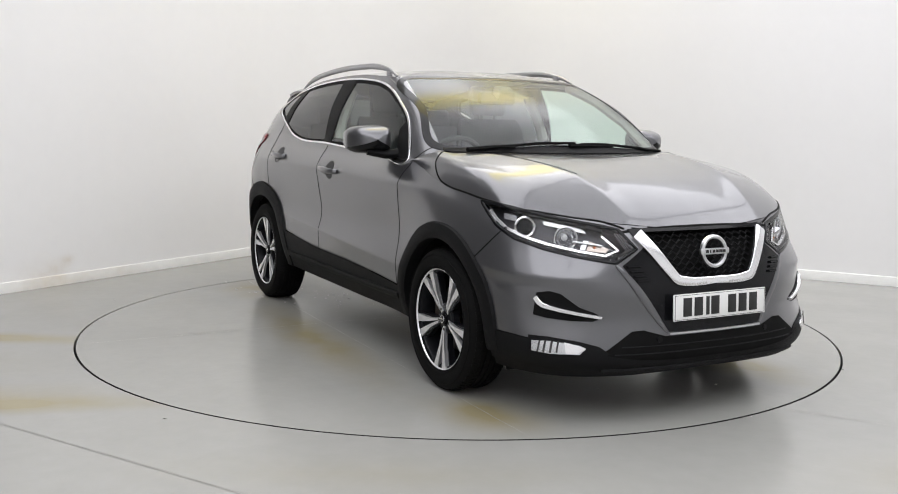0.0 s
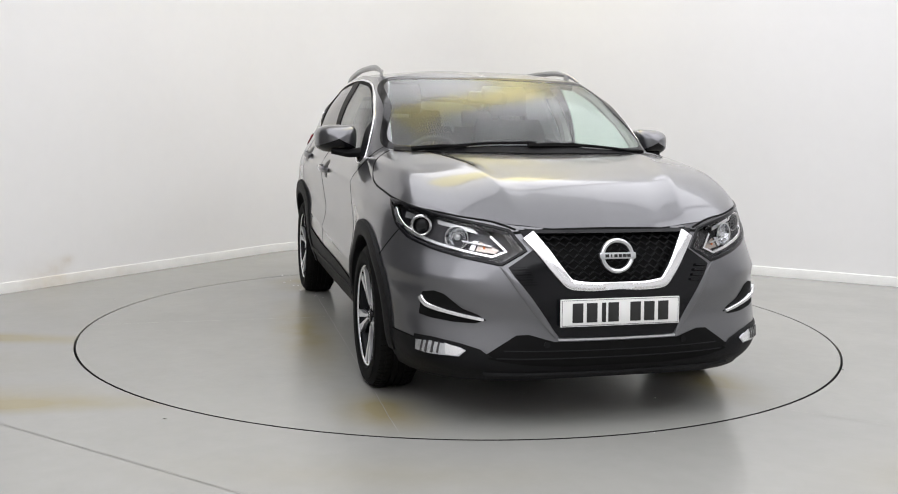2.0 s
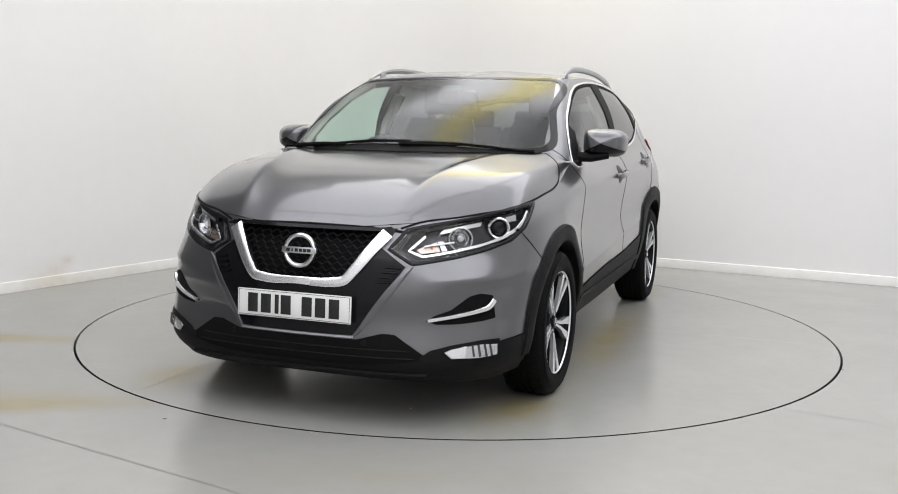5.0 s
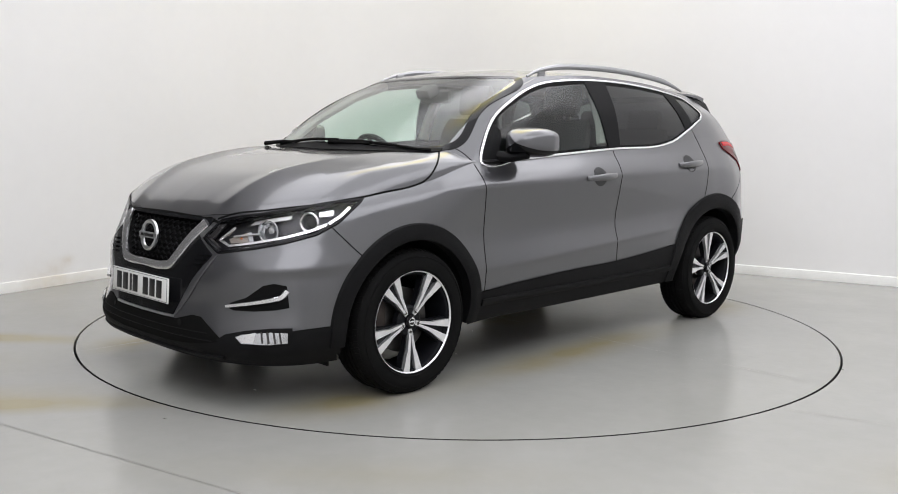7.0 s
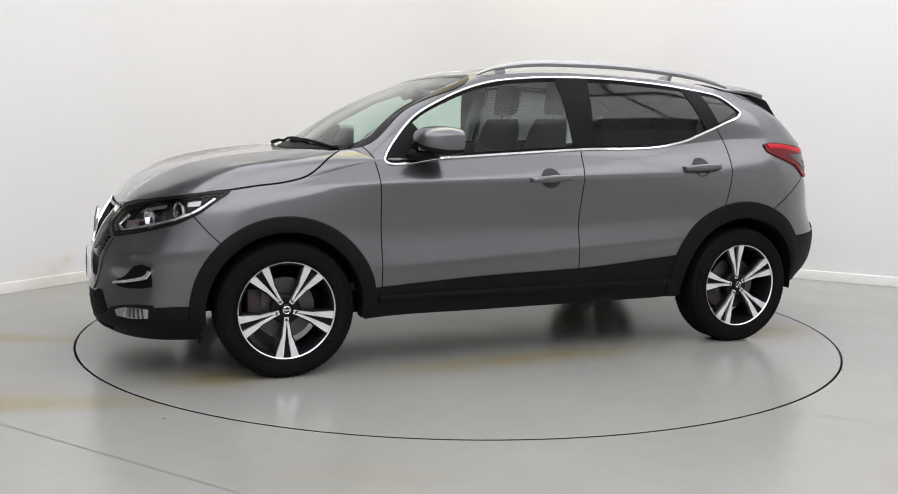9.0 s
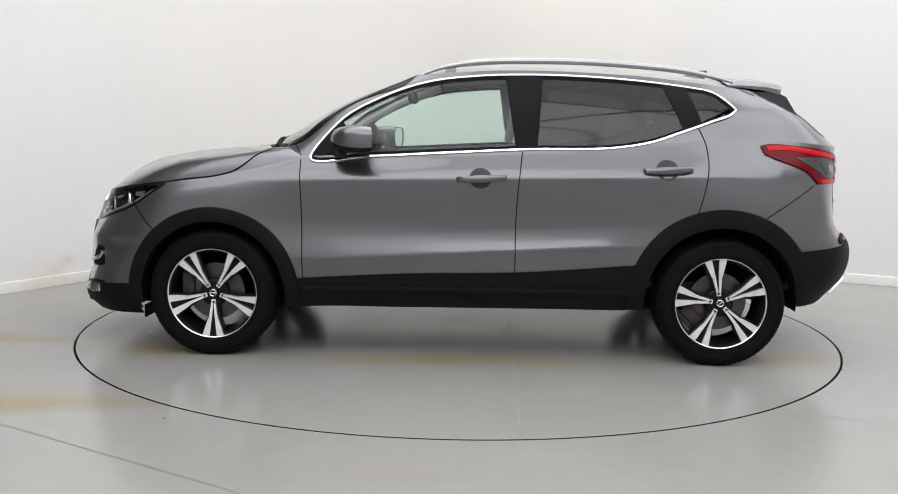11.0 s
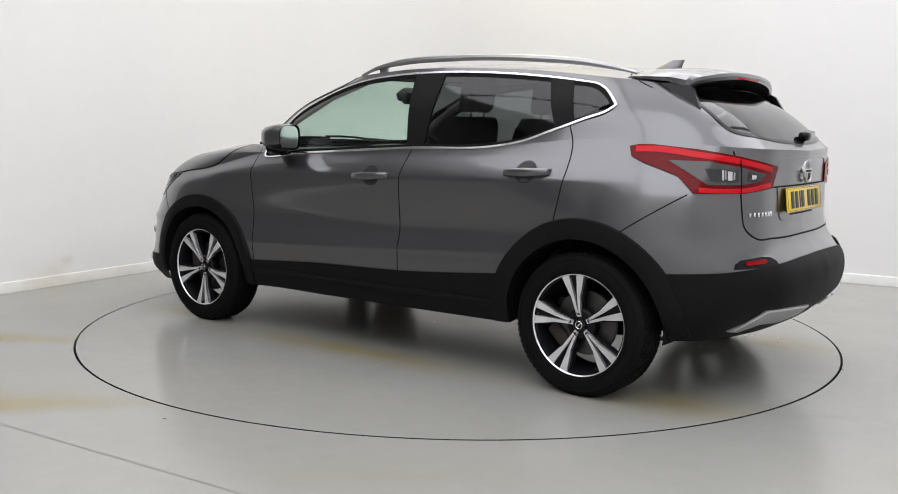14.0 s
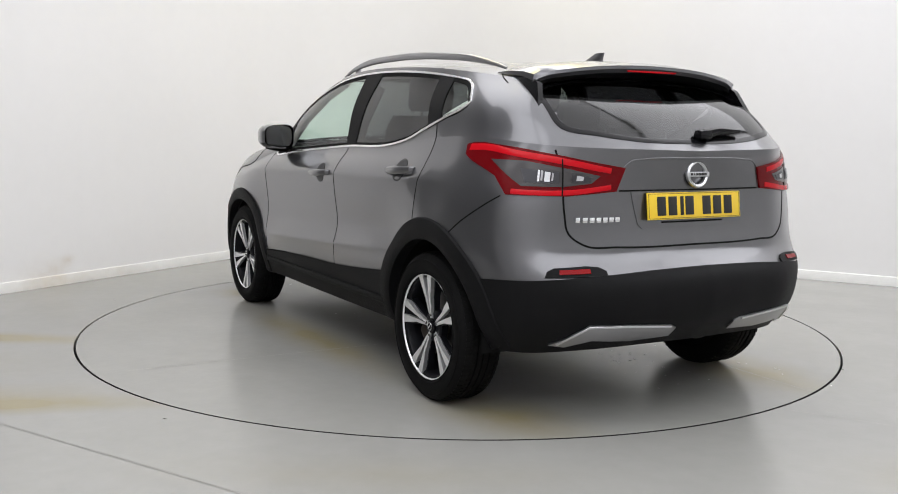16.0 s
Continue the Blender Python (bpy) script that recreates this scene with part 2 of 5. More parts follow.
def spline(knots, values, at):
    """A smooth curve through values at knots (cubic, local tangents)."""
    knots, values, at = np.asarray(knots, float), np.asarray(values, float), np.asarray(at, float)
    flat = values.ndim == 1
    v = values[:, None] if flat else values
    h = np.diff(knots)[:, None]
    d = np.diff(v, axis=0) / h
    m = np.empty_like(v)
    m[1:-1] = (d[:-1] * h[1:] + d[1:] * h[:-1]) / (h[1:] + h[:-1])
    m[0], m[-1] = d[0], d[-1]
    i = np.clip(np.searchsorted(knots, at, side="right") - 1, 0, len(knots) - 2)
    hh = h[i]
    t = ((at - knots[i]) / hh[:, 0])[:, None]
    out = (2 * t ** 3 - 3 * t ** 2 + 1) * v[i] + (t ** 3 - 2 * t ** 2 + t) * hh * m[i] + (3 * t ** 2 - 2 * t ** 3) * v[i + 1] + (t ** 3 - t ** 2) * hh * m[i + 1]
    return out[:, 0] if flat else out


# ---------------------------------------------------------------- the room
def build_room():
    # outline of the floor: two walls that meet in a rounded corner, closed behind the camera
    arc = []
    c = room(COVE, COVE, 0)
    for k in range(25):
        a = math.pi / 2 * k / 24
        arc.append(c - DIR_B * COVE * math.cos(a) - DIR_A * COVE * math.sin(a))
    outline = [room(ROOM_A, 0, 0)] + arc + [room(0, ROOM_B, 0)]
    n = len(outline)

    def wall(name, pts, label, mat=None):
        bm = bmesh.new()
        cen = room(ROOM_A / 2, ROOM_B / 2, 0)
        rows = []
        for p in pts:
            rows.append([p, p + Vector((0, 0, ROOM_H)), p + (p - cen).normalized() * 0.15 + Vector((0, 0, ROOM_H)), p + (p - cen).normalized() * 0.15])
        vs = [[bm.verts.new(q) for q in r] for r in rows]
        for p, q in zip(vs, vs[1:]):
            for k in range(4):
                bm.faces.new((p[k], p[(k + 1) % 4], q[(k + 1) % 4], q[k]))
        bm.faces.new(vs[0])
        bm.faces.new(vs[-1][::-1])
        return tagged(part(name, bm, mat or WALL), label, "wall", kind="structure")

    wall("wall_north", [room(WHITE_A, 0, 0)] + outline[1:], "plain white painted studio wall with a rounded corner")
    # unseen dark stretch, added to darken what the car's side reflects
    wall("wall_west", [room(ROOM_A, 0, 0), room(WHITE_A, 0, 0)], "unseen plain dark grey wall added to darken the car's reflections", DARKWALL)
    far = [room(0, ROOM_B, 0), room(ROOM_A, ROOM_B, 0)]
    wall("wall_east", far, "plain pale grey studio wall", GREYWALL)
    wall("wall_south", [room(ROOM_A, ROOM_B, 0), room(ROOM_A, 0, 0)], "plain white painted studio wall")
    # skirting board, its top edge rounded over
    bm = bmesh.new()
    cen = room(ROOM_A / 2, ROOM_B / 2, 0)
    prof = [(0.0, 0.0), (0.016, 0.0), (0.016, 0.066), (0.012, 0.075), (0.0, 0.078)]
    rows = []
    for i, p in enumerate(outline):
        d = (outline[min(i + 1, n - 1)] - outline[max(i - 1, 0)]).normalized()
        inn = Vector((-d.y, d.x, 0))
        if inn.dot(cen - p) < 0:
            inn = -inn
        rows.append([p + inn * u + Vector((0, 0, w + 0.001)) for u, w in prof])
    grid_mesh(bm, rows)
    tagged(part("baseboard", bm, BASE), "scuffed white painted skirting board along the wall", "skirting", kind="structure")
    # floor with a round hole for the turntable
    bm = bmesh.new()
    seg = 160
    inner = [bm.verts.new((2.231 * math.cos(2 * math.pi * k / seg), 2.231 * math.sin(2 * math.pi * k / seg), 0)) for k in range(seg)]
    outer = [bm.verts.new((14 * math.cos(2 * math.pi * k / seg), 14 * math.sin(2 * math.pi * k / seg), 0)) for k in range(seg)]
    low = [bm.verts.new((v.co.x, v.co.y, -0.06)) for v in inner]
    for k in range(seg):
        j = (k + 1) % seg
        bm.faces.new((inner[k], outer[k], outer[j], inner[j]))
        bm.faces.new((low[k], inner[k], inner[j], low[j])).material_index = 1
    tagged(part("floor", bm, [FLOOR, JOINT], smooth=False), "worn grey painted concrete floor with ochre scuffs", "floor", kind="structure")
    # black sheet under the deck, so the gap round it looks shaded
    bm = bmesh.new()
    cyl(bm, 2.3, 2.3, 0.02, pose(0, 0, -0.08), 96)
    tagged(part("floor", bm, GAP, smooth=False), "pit below the turntable, painted black for its shade", "floor", kind="structure")
    # saw-cut joints in the concrete
    for p, q in (((-2.9, -1.50), (-0.6, -2.87)), ((1.41, -1.71), (3.6, -2.90))):
        bm = bmesh.new()
        p, q = Vector((*p, 0.0015)), Vector((*q, 0.0015))
        d = (q - p).normalized()
        s = Vector((-d.y, d.x, 0)) * 0.0028
        pts = [p.lerp(q, k / 40) + Vector((0, 0, 0)) + s * (0.8 * noise.noise(Vector((k * 0.7, p.x, 0)))) for k in range(41)]
        grid_mesh(bm, [[a - s * 0.6, a + s * 0.6] for a in pts])
        tagged(part("floor_joint", bm, JOINT), "fine saw-cut joint in the painted floor", "joint", kind="structure")
    bm = bmesh.new()
    c4 = [room(-0.3, -0.3, ROOM_H), room(ROOM_A + 0.3, -0.3, ROOM_H), room(ROOM_A + 0.3, ROOM_B + 0.3, ROOM_H), room(-0.3, ROOM_B + 0.3, ROOM_H)]
    f = bm.faces.new([bm.verts.new(p) for p in c4])
    ext = bmesh.ops.extrude_face_region(bm, geom=[f])
    bmesh.ops.translate(bm, vec=(0, 0, 0.15), verts=[v for v in ext["geom"] if isinstance(v, bmesh.types.BMVert)])
    tagged(part("ceiling", bm, CEIL, smooth=False), "plain white studio ceiling", "ceiling", kind="structure")
    # light fittings over the lamps
    first = None
    for a, b, length, width, watts, colour in LAMPS:
        m = Matrix.Translation(room(a, b, ROOM_H)) @ Matrix.Rotation(LAMP_TURN, 4, "Z")
        if colour == WARM:
            strip = thing("strip_light", "long warm strip light hung below the ceiling", "strip light")
            bm = bmesh.new()
            box(bm, (length + 0.06, width + 0.06, 0.06), pose(0, 0, -0.30), 0.01)
            part("housing", bm, CEIL, strip)
            for x in (-1.5, 1.5):
                bm = bmesh.new()
                cyl(bm, 0.01, 0.01, 0.30, pose(x, 0, -0.15), 8)
                part("hanger", bm, STEEL, strip)
            strip.matrix_world = m
        elif first is None:
            first = thing("ceiling_light", "long white metal ceiling light fitting", "ceiling light", "studio ceiling lights")
            bm = bmesh.new()
            box(bm, (length + 0.02, width + 0.02, 0.07), pose(0, 0, -0.038), 0.01)
            part("housing", bm, CEIL, first)
            first.matrix_world = m
        else:
            copy_thing(first, m)


JOINT = material("dark floor joint", (0.235, 0.228, 0.21), 0.8, vary=0.3, vscale=9)
build_room()

# turntable
turntable = thing("turntable", "round grey painted car turntable set flush into the floor", "turntable")
bm = bmesh.new()
seg = 160
rim = [(2.221, -0.06), (2.221, -0.003), (2.218, 0.0)]
rows = [[bm.verts.new((r * math.cos(2 * math.pi * k / seg), r * math.sin(2 * math.pi * k / seg), z)) for k in range(seg)] for r, z in rim]
# the rim's side is painted black to deepen the shade in the gap
for p, q in zip(rows, rows[1:]):
    for k in range(seg):
        bm.faces.new((p[k], p[(k + 1) % seg], q[(k + 1) % seg], q[k])).material_index = 1
bm.faces.new(rows[-1])
part("deck", bm, [DISC, GAP], turntable, smooth=False)
bm = bmesh.new()
for x0, y0, x1, y1 in ((-2.1, -0.72, 2.05, -0.80), (-0.35, -2.15, -0.30, 2.15)):
    p, q = Vector((x0, y0, 0.001)), Vector((x1, y1, 0.001))
    s = Vector((-(q - p).normalized().y, (q - p).normalized().x, 0)) * 0.0016
    pts = [p.lerp(q, k / 60) + s * 3 * noise.noise(Vector((k * 0.4, x0, 1))) for k in range(61)]
    grid_mesh(bm, [[a - s, a + s] for a in pts])
part("seam", bm, JOINT, turntable, "fine cracked seam in the deck paint")

# flakes of dried paint and grit on the deck
bm = bmesh.new()
rng = random.Random(4)
for cx, cy, spread, count in ((-1.3, -0.36, 0.22, 26), (-0.85, -0.48, 0.15, 8), (-1.5, -0.8, 0.2, 10), (1.1, 0.2, 0.5, 8)):
    for k in range(count):
        r = rng.uniform(.002, .006)
        m = pose(cx + rng.gauss(0, spread), cy + rng.gauss(0, spread * .4), r * .25, 0, 0, rng.uniform(0, 360)) @ Matrix.Diagonal((1.7, .8, .35, 1))
        out = bmesh.ops.create_icosphere(bm, subdivisions=1, radius=r)
        bmesh.ops.transform(bm, matrix=m, verts=out["verts"])
grit = tagged(part("grit", bm, material("pale grit", (0.55, 0.54, 0.50), 0.8, vary=0.4, vscale=30), turntable), "pale paint flakes and grit on the deck", kind="stuff")
for x, y in ((-1.20, -2.03), (2.0, -1.0), (-2.35, 0.55)):
    bm = bmesh.new()
    bmesh.ops.create_icosphere(bm, subdivisions=1, radius=.006)
    bmesh.ops.transform(bm, matrix=pose(x, y, .002) @ Matrix.Diagonal((1.6, 1, .4, 1)), verts=bm.verts)
    tagged(part("floor_chip", bm, JOINT), "small dark chip lying on the floor", "chip", "chips on the floor")

# ---------------------------------------------------------------- the car's skin
# The skin runs in rings from the front middle round the side to the rear middle; x ahead, y to the left, z up.
ARC = [0, .25, .45, .64, .86, 1.15, 1.45, 1.92, 2.47, 3.07, 3.67, 4.09, 4.42, 4.68, 4.92, 5.17, 5.42]


def ring(xs, ys, zs):
    return np.array([xs, ys, zs], float).T


LIP = ring([2.15, 2.14, 2.10, 2.01, 1.87, 1.62, 1.32, .85, .3, -.3, -.9, -1.32, -1.62, -1.84, -1.97, -2.02, -2.03],
           [0, .25, .45, .62, .74, .82, .84, .83, .83, .83, .83, .84, .82, .70, .50, .25, 0],
           [.214, .211, .205, .200, .20, .21, .22, .265, .272, .277, .285, .30, .305, .31, .33, .34, .34])
SKIRT = ring([2.19, 2.18, 2.15, 2.075, 1.93, 1.64, 1.32, .85, .3, -.3, -.9, -1.32, -1.66, -1.92, -2.08, -2.13, -2.145],
             [0, .25, .45, .63, .785, .86, .88, .87, .865, .865, .87, .88, .86, .74, .50, .25, 0],
             [.285, .285, .28, .28, .295, .32, .36, .40, .39, .39, .41, .43, .43, .44, .45, .455, .455])
LOWER = ring([2.18, 2.165, 2.115, 2.03, 1.905, 1.65, 1.32, .85, .3, -.3, -.9, -1.32, -1.67, -1.94, -2.09, -2.14, -2.155],
             [0, .25, .46, .64, .79, .875, .89, .882, .879, .879, .884, .89, .87, .75, .52, .26, 0],
             [.44, .44, .44, .44, .45, .48, .52, .53, .53, .53, .55, .57, .59, .60, .60, .61, .61])
WAIST = ring([2.17, 2.155, 2.11, 2.03, 1.90, 1.64, 1.32, .85, .3, -.3, -.9, -1.32, -1.66, -1.89, -2.00, -2.035, -2.045],
             [0, .25, .46, .63, .775, .875, .894, .866, .859, .859, .869, .894, .875, .755, .53, .26, 0],
             [.56, .56, .57, .58, .60, .66, .70, .70, .70, .70, .72, .745, .755, .745, .735, .735, .735])
SHOULDER = ring([2.13, 2.115, 2.07, 1.98, 1.85, 1.63, 1.32, .85, .3, -.3, -.9, -1.32, -1.63, -1.85, -1.98, -2.01, -2.02],
                [0, .25, .44, .61, .755, .85, .88, .875, .875, .88, .88, .88, .86, .765, .54, .26, 0],
                [.70, .70, .71, .72, .75, .81, .86, .92, .93, .945, .95, .96, .95, .93, .92, .92, .92])
BELT = ring([2.06, 2.05, 2.01, 1.92, 1.78, 1.58, 1.27, .82, .3, -.3, -.9, -1.3, -1.62, -1.86, -1.99, -2.03, -2.045],
            [0, .25, .44, .62, .755, .815, .835, .80, .80, .805, .80, .785, .755, .675, .5, .25, 0],
            [.81, .81, .825, .85, .875, .905, .95, 1.05, 1.065, 1.10, 1.135, 1.17, 1.17, 1.15, 1.14, 1.135, 1.13])
COWL = BELT.copy()
COWL[:7] = ring([1.15, 1.14, 1.10, 1.06, 1.02, .99, .95], [0, .2, .36, .5, .6, .66, .71], [1.085, 1.087, 1.09, 1.09, 1.09, 1.09, 1.095])
EAVE = ring([.30, .295, .29, .28, .27, .255, .20, .02, -.15, -.45, -.9, -1.2, -1.42, -1.55, -1.60, -1.62, -1.62],
            [0, .22, .38, .5, .575, .60, .618, .63, .635, .635, .63, .61, .585, .55, .4, .2, 0],
            [1.505, 1.503, 1.499, 1.494, 1.49, 1.488, 1.492, 1.505, 1.515, 1.515, 1.495, 1.465, 1.44, 1.425, 1.43, 1.435, 1.437])
BULGE = ring([.02] * 5 + [.03, .03, .02] + [0] * 4 + [-.01, -.02, -.02, -.02, -.02], [0] * 4 + [.005, .01, .015, .022] + [.025] * 4 + [.02, .015, 0, 0, 0],
             [.03] * 5 + [.03, .03, .02] + [.01] * 4 + [.015] * 5)
SPINE_X = [.30, .2, .1, 0, -.1, -.15, -.2, -.25, -.35, -.55, -.85, -1.05, -1.15, -1.25, -1.38, -1.5, -1.62]
CLAD_Z = [.27, .27, .285, .32, .36, .37, .38, .42, .455, .475, .525, .56, .60, .62, .64, .655, .66]
NS = 340
S = np.linspace(0, ARC[-1], NS)
side_rings = [spline(ARC, r, S) for r in (LIP, SKIRT, LOWER, WAIST, SHOULDER, BELT)]
clad_z = spline(ARC, CLAD_Z, S)


def lower_columns(rows_clad=14, rows_body=60):
    """The skin below the belt: rows of points, with one row exactly on the cladding's upper edge."""
    R = np.array(side_rings)
    fine = np.linspace(0, 5, 201)
    clad, body = [], []
    for i in range(NS):
        col = spline(range(6), R[:, i], fine)
        k = np.interp(clad_z[i], col[:, 2], fine)
        clad.append(spline(range(6), R[:, i], np.linspace(0, k, rows_clad)))
        col = spline(range(6), R[:, i], np.linspace(k, 5, rows_body))
        # crease along the doors just under the handles
        u = col[:, 2] - np.interp(col[:, 0], [-1.6, -.9, .3, 1.0], [.985, .968, .945, .925])
        fold = np.where(u < 0, np.exp(u / 0.035), np.clip(1 - u / 0.11, 0, 1))
        col[:, 1] += 0.012 * fold * np.interp(S[i], [1.5, 1.9, 3.9, 4.3], [0, 1, 1, 0])
        # flare above the sill that rises towards the rear wheel
        u = col[:, 2] - np.interp(col[:, 0], [-.95, .8], [.625, .525])
        fold = np.where(u < 0, np.exp(u / 0.03), np.clip(1 - u / 0.11, 0, 1) ** 1.3)
        col[:, 1] += 0.012 * fold * np.interp(S[i], [1.75, 2.2, 3.5, 3.8], [0, 1, 1, 0])
        # ridge round the bumper's corner above the recess
        u = col[:, 2] - np.interp(S[i], [.5, .9, 1.3], [.60, .615, .64])
        fold = np.where(u < 0, np.clip(1 + u / 0.05, 0, 1) ** 1.5, np.clip(1 - u / 0.10, 0, 1) ** 1.5)
        push = 0.012 * fold * np.interp(S[i], [.5, .68, 1.0, 1.3], [0, 1, 1, 0])
        col[:, 0] += 0.75 * push
        col[:, 1] += 0.6 * push
        body.append(col)
    return np.array(clad).transpose(1, 0, 2), np.array(body).transpose(1, 0, 2)


CLAD_PTS, BODY_PTS = lower_columns()
belt, cowl, eave = spline(ARC, BELT, S), spline(ARC, COWL, S), spline(ARC, EAVE, S)
front = S <= ARC[7]
W = np.linspace(0, 1, 70)
rise = spline([0, .04, .1, .26, .45, .63, .85, 1], [0, .13, .29, .585, .755, .86, .96, 1], W)


def hood_points():
    out = []
    for w, r in zip(W, rise):
        row = belt[front] * (1 - w) + cowl[front] * w
        row[:, 2] = belt[front][:, 2] * (1 - r) + cowl[front][:, 2] * r
        # long crease that runs from the grille's corner to the pillar
        u = np.abs(row[:, 1]) - (0.36 + 0.24 * w)
        fold = np.where(u < 0, np.clip(1 + u / 0.13, 0, 1) ** 1.8, np.clip(1 - u / 0.22, 0, 1) ** 1.3)
        row[:, 2] += 0.020 * fold * max(0, math.sin(math.pi * min(1, w * 1.02 + 0.02))) ** 0.6
        out.append(row)
    return np.array(out)


HOOD_PTS = hood_points()
V = np.linspace(0, 1, 48)
mid = (cowl + eave) / 2 + spline(ARC, BULGE, S)
GLASS_PTS = np.array([spline([0, .5, 1], np.array([cowl, mid, eave])[:, :, c], V) for c in range(3)]).transpose(1, 2, 0)


def roof_points():
    spine_x = spline(ARC, SPINE_X, S)
    spine_z = spline([-1.62, -1.4, -.9, -.4, 0, .30], [1.437, 1.495, 1.545, 1.562, 1.548, 1.505], spine_x)
    out = []
    for w in np.linspace(0, 1, 26):
        g = 1 - (1 - w) ** 2.2
        out.append(np.column_stack((eave[:, 0] * (1 - w) + spine_x * w, eave[:, 1] * (1 - w), eave[:, 2] * (1 - g) + spine_z * g)))
    return np.array(out)


ROOF_PTS = roof_points()


def whole_skin():
    """The unbroken skin, both halves, to lay parts on."""
    bm = bmesh.new()
    for pts in (CLAD_PTS, BODY_PTS, HOOD_PTS, GLASS_PTS, ROOF_PTS):
        for sgn in (1, -1):
            grid_mesh(bm, pts * [1, sgn, 1])
    bm.normal_update()
    return BVHTree.FromBMesh(bm)
SKIN = whole_skin()
FRONT, REAR, LEFT, RIGHT = Vector((1, 0, 0)), Vector((-1, 0, 0)), Vector((0, 1, 0)), Vector((0, -1, 0))


def lay(p, way):
    """The point of the skin under p, seen along way, and its outward normal."""
    p, way = Vector(p), Vector(way).normalized()
    flat = p - way * p.dot(way)
    hit, nrm, _, _ = SKIN.ray_cast(flat + way * 3, -way)
    if hit is None:
        hit, nrm, _, _ = SKIN.find_nearest(p)
    if nrm.dot(way) < 0:
        nrm = -nrm
    return hit, nrm


def basis(way):
    way = Vector(way).normalized()
    u = Vector((0, 0, 1)).cross(way).normalized()
    return u, way.cross(u), way


def mirrored(pts):
    return [(x, -y, z) for x, y, z in pts]


def smooth_path(pts, step=0.02, closed=False):
    """A curve through the points, in even small steps."""
    p = np.array(pts, float)
    if closed:
        p = np.vstack((p[-2:], p, p[:3]))
    k = np.concatenate(([0], np.cumsum(np.maximum(np.linalg.norm(np.diff(p, axis=0), axis=1), 1e-4))))
    a, b = (k[2], k[-3]) if closed else (0, k[-1])
    n = max(4, int((b - a) / step))
    return [Vector(q) for q in spline(k, p, np.linspace(a, b, n + 1))][: n if closed else n + 1]


def dense(pts, step=0.015, closed=False):
    """The points joined by straight runs in small steps."""
    p = [Vector(q) for q in pts]
    out = []
    for a, b in zip(p, p[1:] + p[:1] if closed else p[1:]):
        n = max(1, int((b - a).length / step))
        out += [a.lerp(b, k / n) for k in range(n)]
    return out if closed else out + [p[-1]]


def inside(poly, x, y):
    odd = False
    for (x0, y0), (x1, y1) in zip(poly, poly[1:] + poly[:1]):
        if (y0 > y) != (y1 > y) and x < (x1 - x0) * (y - y0) / (y1 - y0) + x0:
            odd = not odd
    return odd


def patch(name, pts, way, mat, parent, off=0.003, rim=0.006, step=0.03, label="", smooth=False):
    """A piece cut to an outline and laid on the skin, off metres proud of it, its rim turned down."""
    if smooth:
        pts = smooth_path(pts, 0.015, True)
    u, v, w = basis(way)
    flat = [(Vector(p).dot(u), Vector(p).dot(v)) for p in pts]
    bm = bmesh.new()
    bm.faces.new([bm.verts.new((a, b, 0)) for a, b in flat])
    for axis in (0, 1):
        lo, hi = min(f[axis] for f in flat), max(f[axis] for f in flat)
        n = max(1, int((hi - lo) / step))
        for k in range(1, n):
            co = [0, 0, 0]
            no = [0, 0, 0]
            co[axis], no[axis] = lo + (hi - lo) * k / n + 1e-5, 1
            bmesh.ops.bisect_plane(bm, geom=bm.verts[:] + bm.edges[:] + bm.faces[:], plane_co=co, plane_no=no, dist=1e-6)
    bmesh.ops.triangulate(bm, faces=[f for f in bm.faces if len(f.verts) > 4])
    nrms = {}
    for q in bm.verts:
        hit, nrm = lay(u * q.co.x + v * q.co.y, w)
        q.co = hit + nrm * off
        nrms[q] = nrm
    if rim:
        edges = [e for e in bm.edges if e.is_boundary]
        old = {q: nrms[q].copy() for e in edges for q in e.verts}
        back = {q: bm.verts.new(q.co - old[q] * rim) for q in old}
        for e in edges:
            a, b = e.verts
            bm.faces.new((a, b, back[b], back[a]))
    return part(name, bm, mat, parent, label)


def ribbon(name, pts, way, width, high, mat, parent, closed=False, off=0.0, label="", step=0.02, curve=True, bm=None):
    """A moulded strip along a line on the skin. way: one direction, or a function of the point."""
    path = smooth_path(pts, step, closed) if curve else [Vector(p) for p in pts]
    hits = [lay(p, way) for p in path]
    own = bm is None
    bm = bmesh.new() if own else bm
    n = len(hits)
    rows = []
    for i, (p, nrm) in enumerate(hits):
        a, b = (hits[(i + 1) % n][0], hits[i - 1][0]) if closed else (hits[min(i + 1, n - 1)][0], hits[max(i - 1, 0)][0])
        d = (a - b).normalized()
        s = nrm.cross(d).normalized()
        wd = width(i / (n - 1)) if callable(width) else width
        base = p + nrm * off
        rows.append([base - s * wd / 2 - nrm * 0.004, base - s * wd / 2 + nrm * high * 0.7, base - s * wd * 0.36 + nrm * high, base + s * wd * 0.36 + nrm * high, base + s * wd / 2 + nrm * high * 0.7, base + s * wd / 2 - nrm * 0.004])
    if closed:
        rows.append(rows[0])
    vs = grid_mesh(bm, rows)
    if not closed:
        bm.faces.new(vs[0])
        bm.faces.new(vs[-1][::-1])
    return part(name, bm, mat, parent, label) if own else None


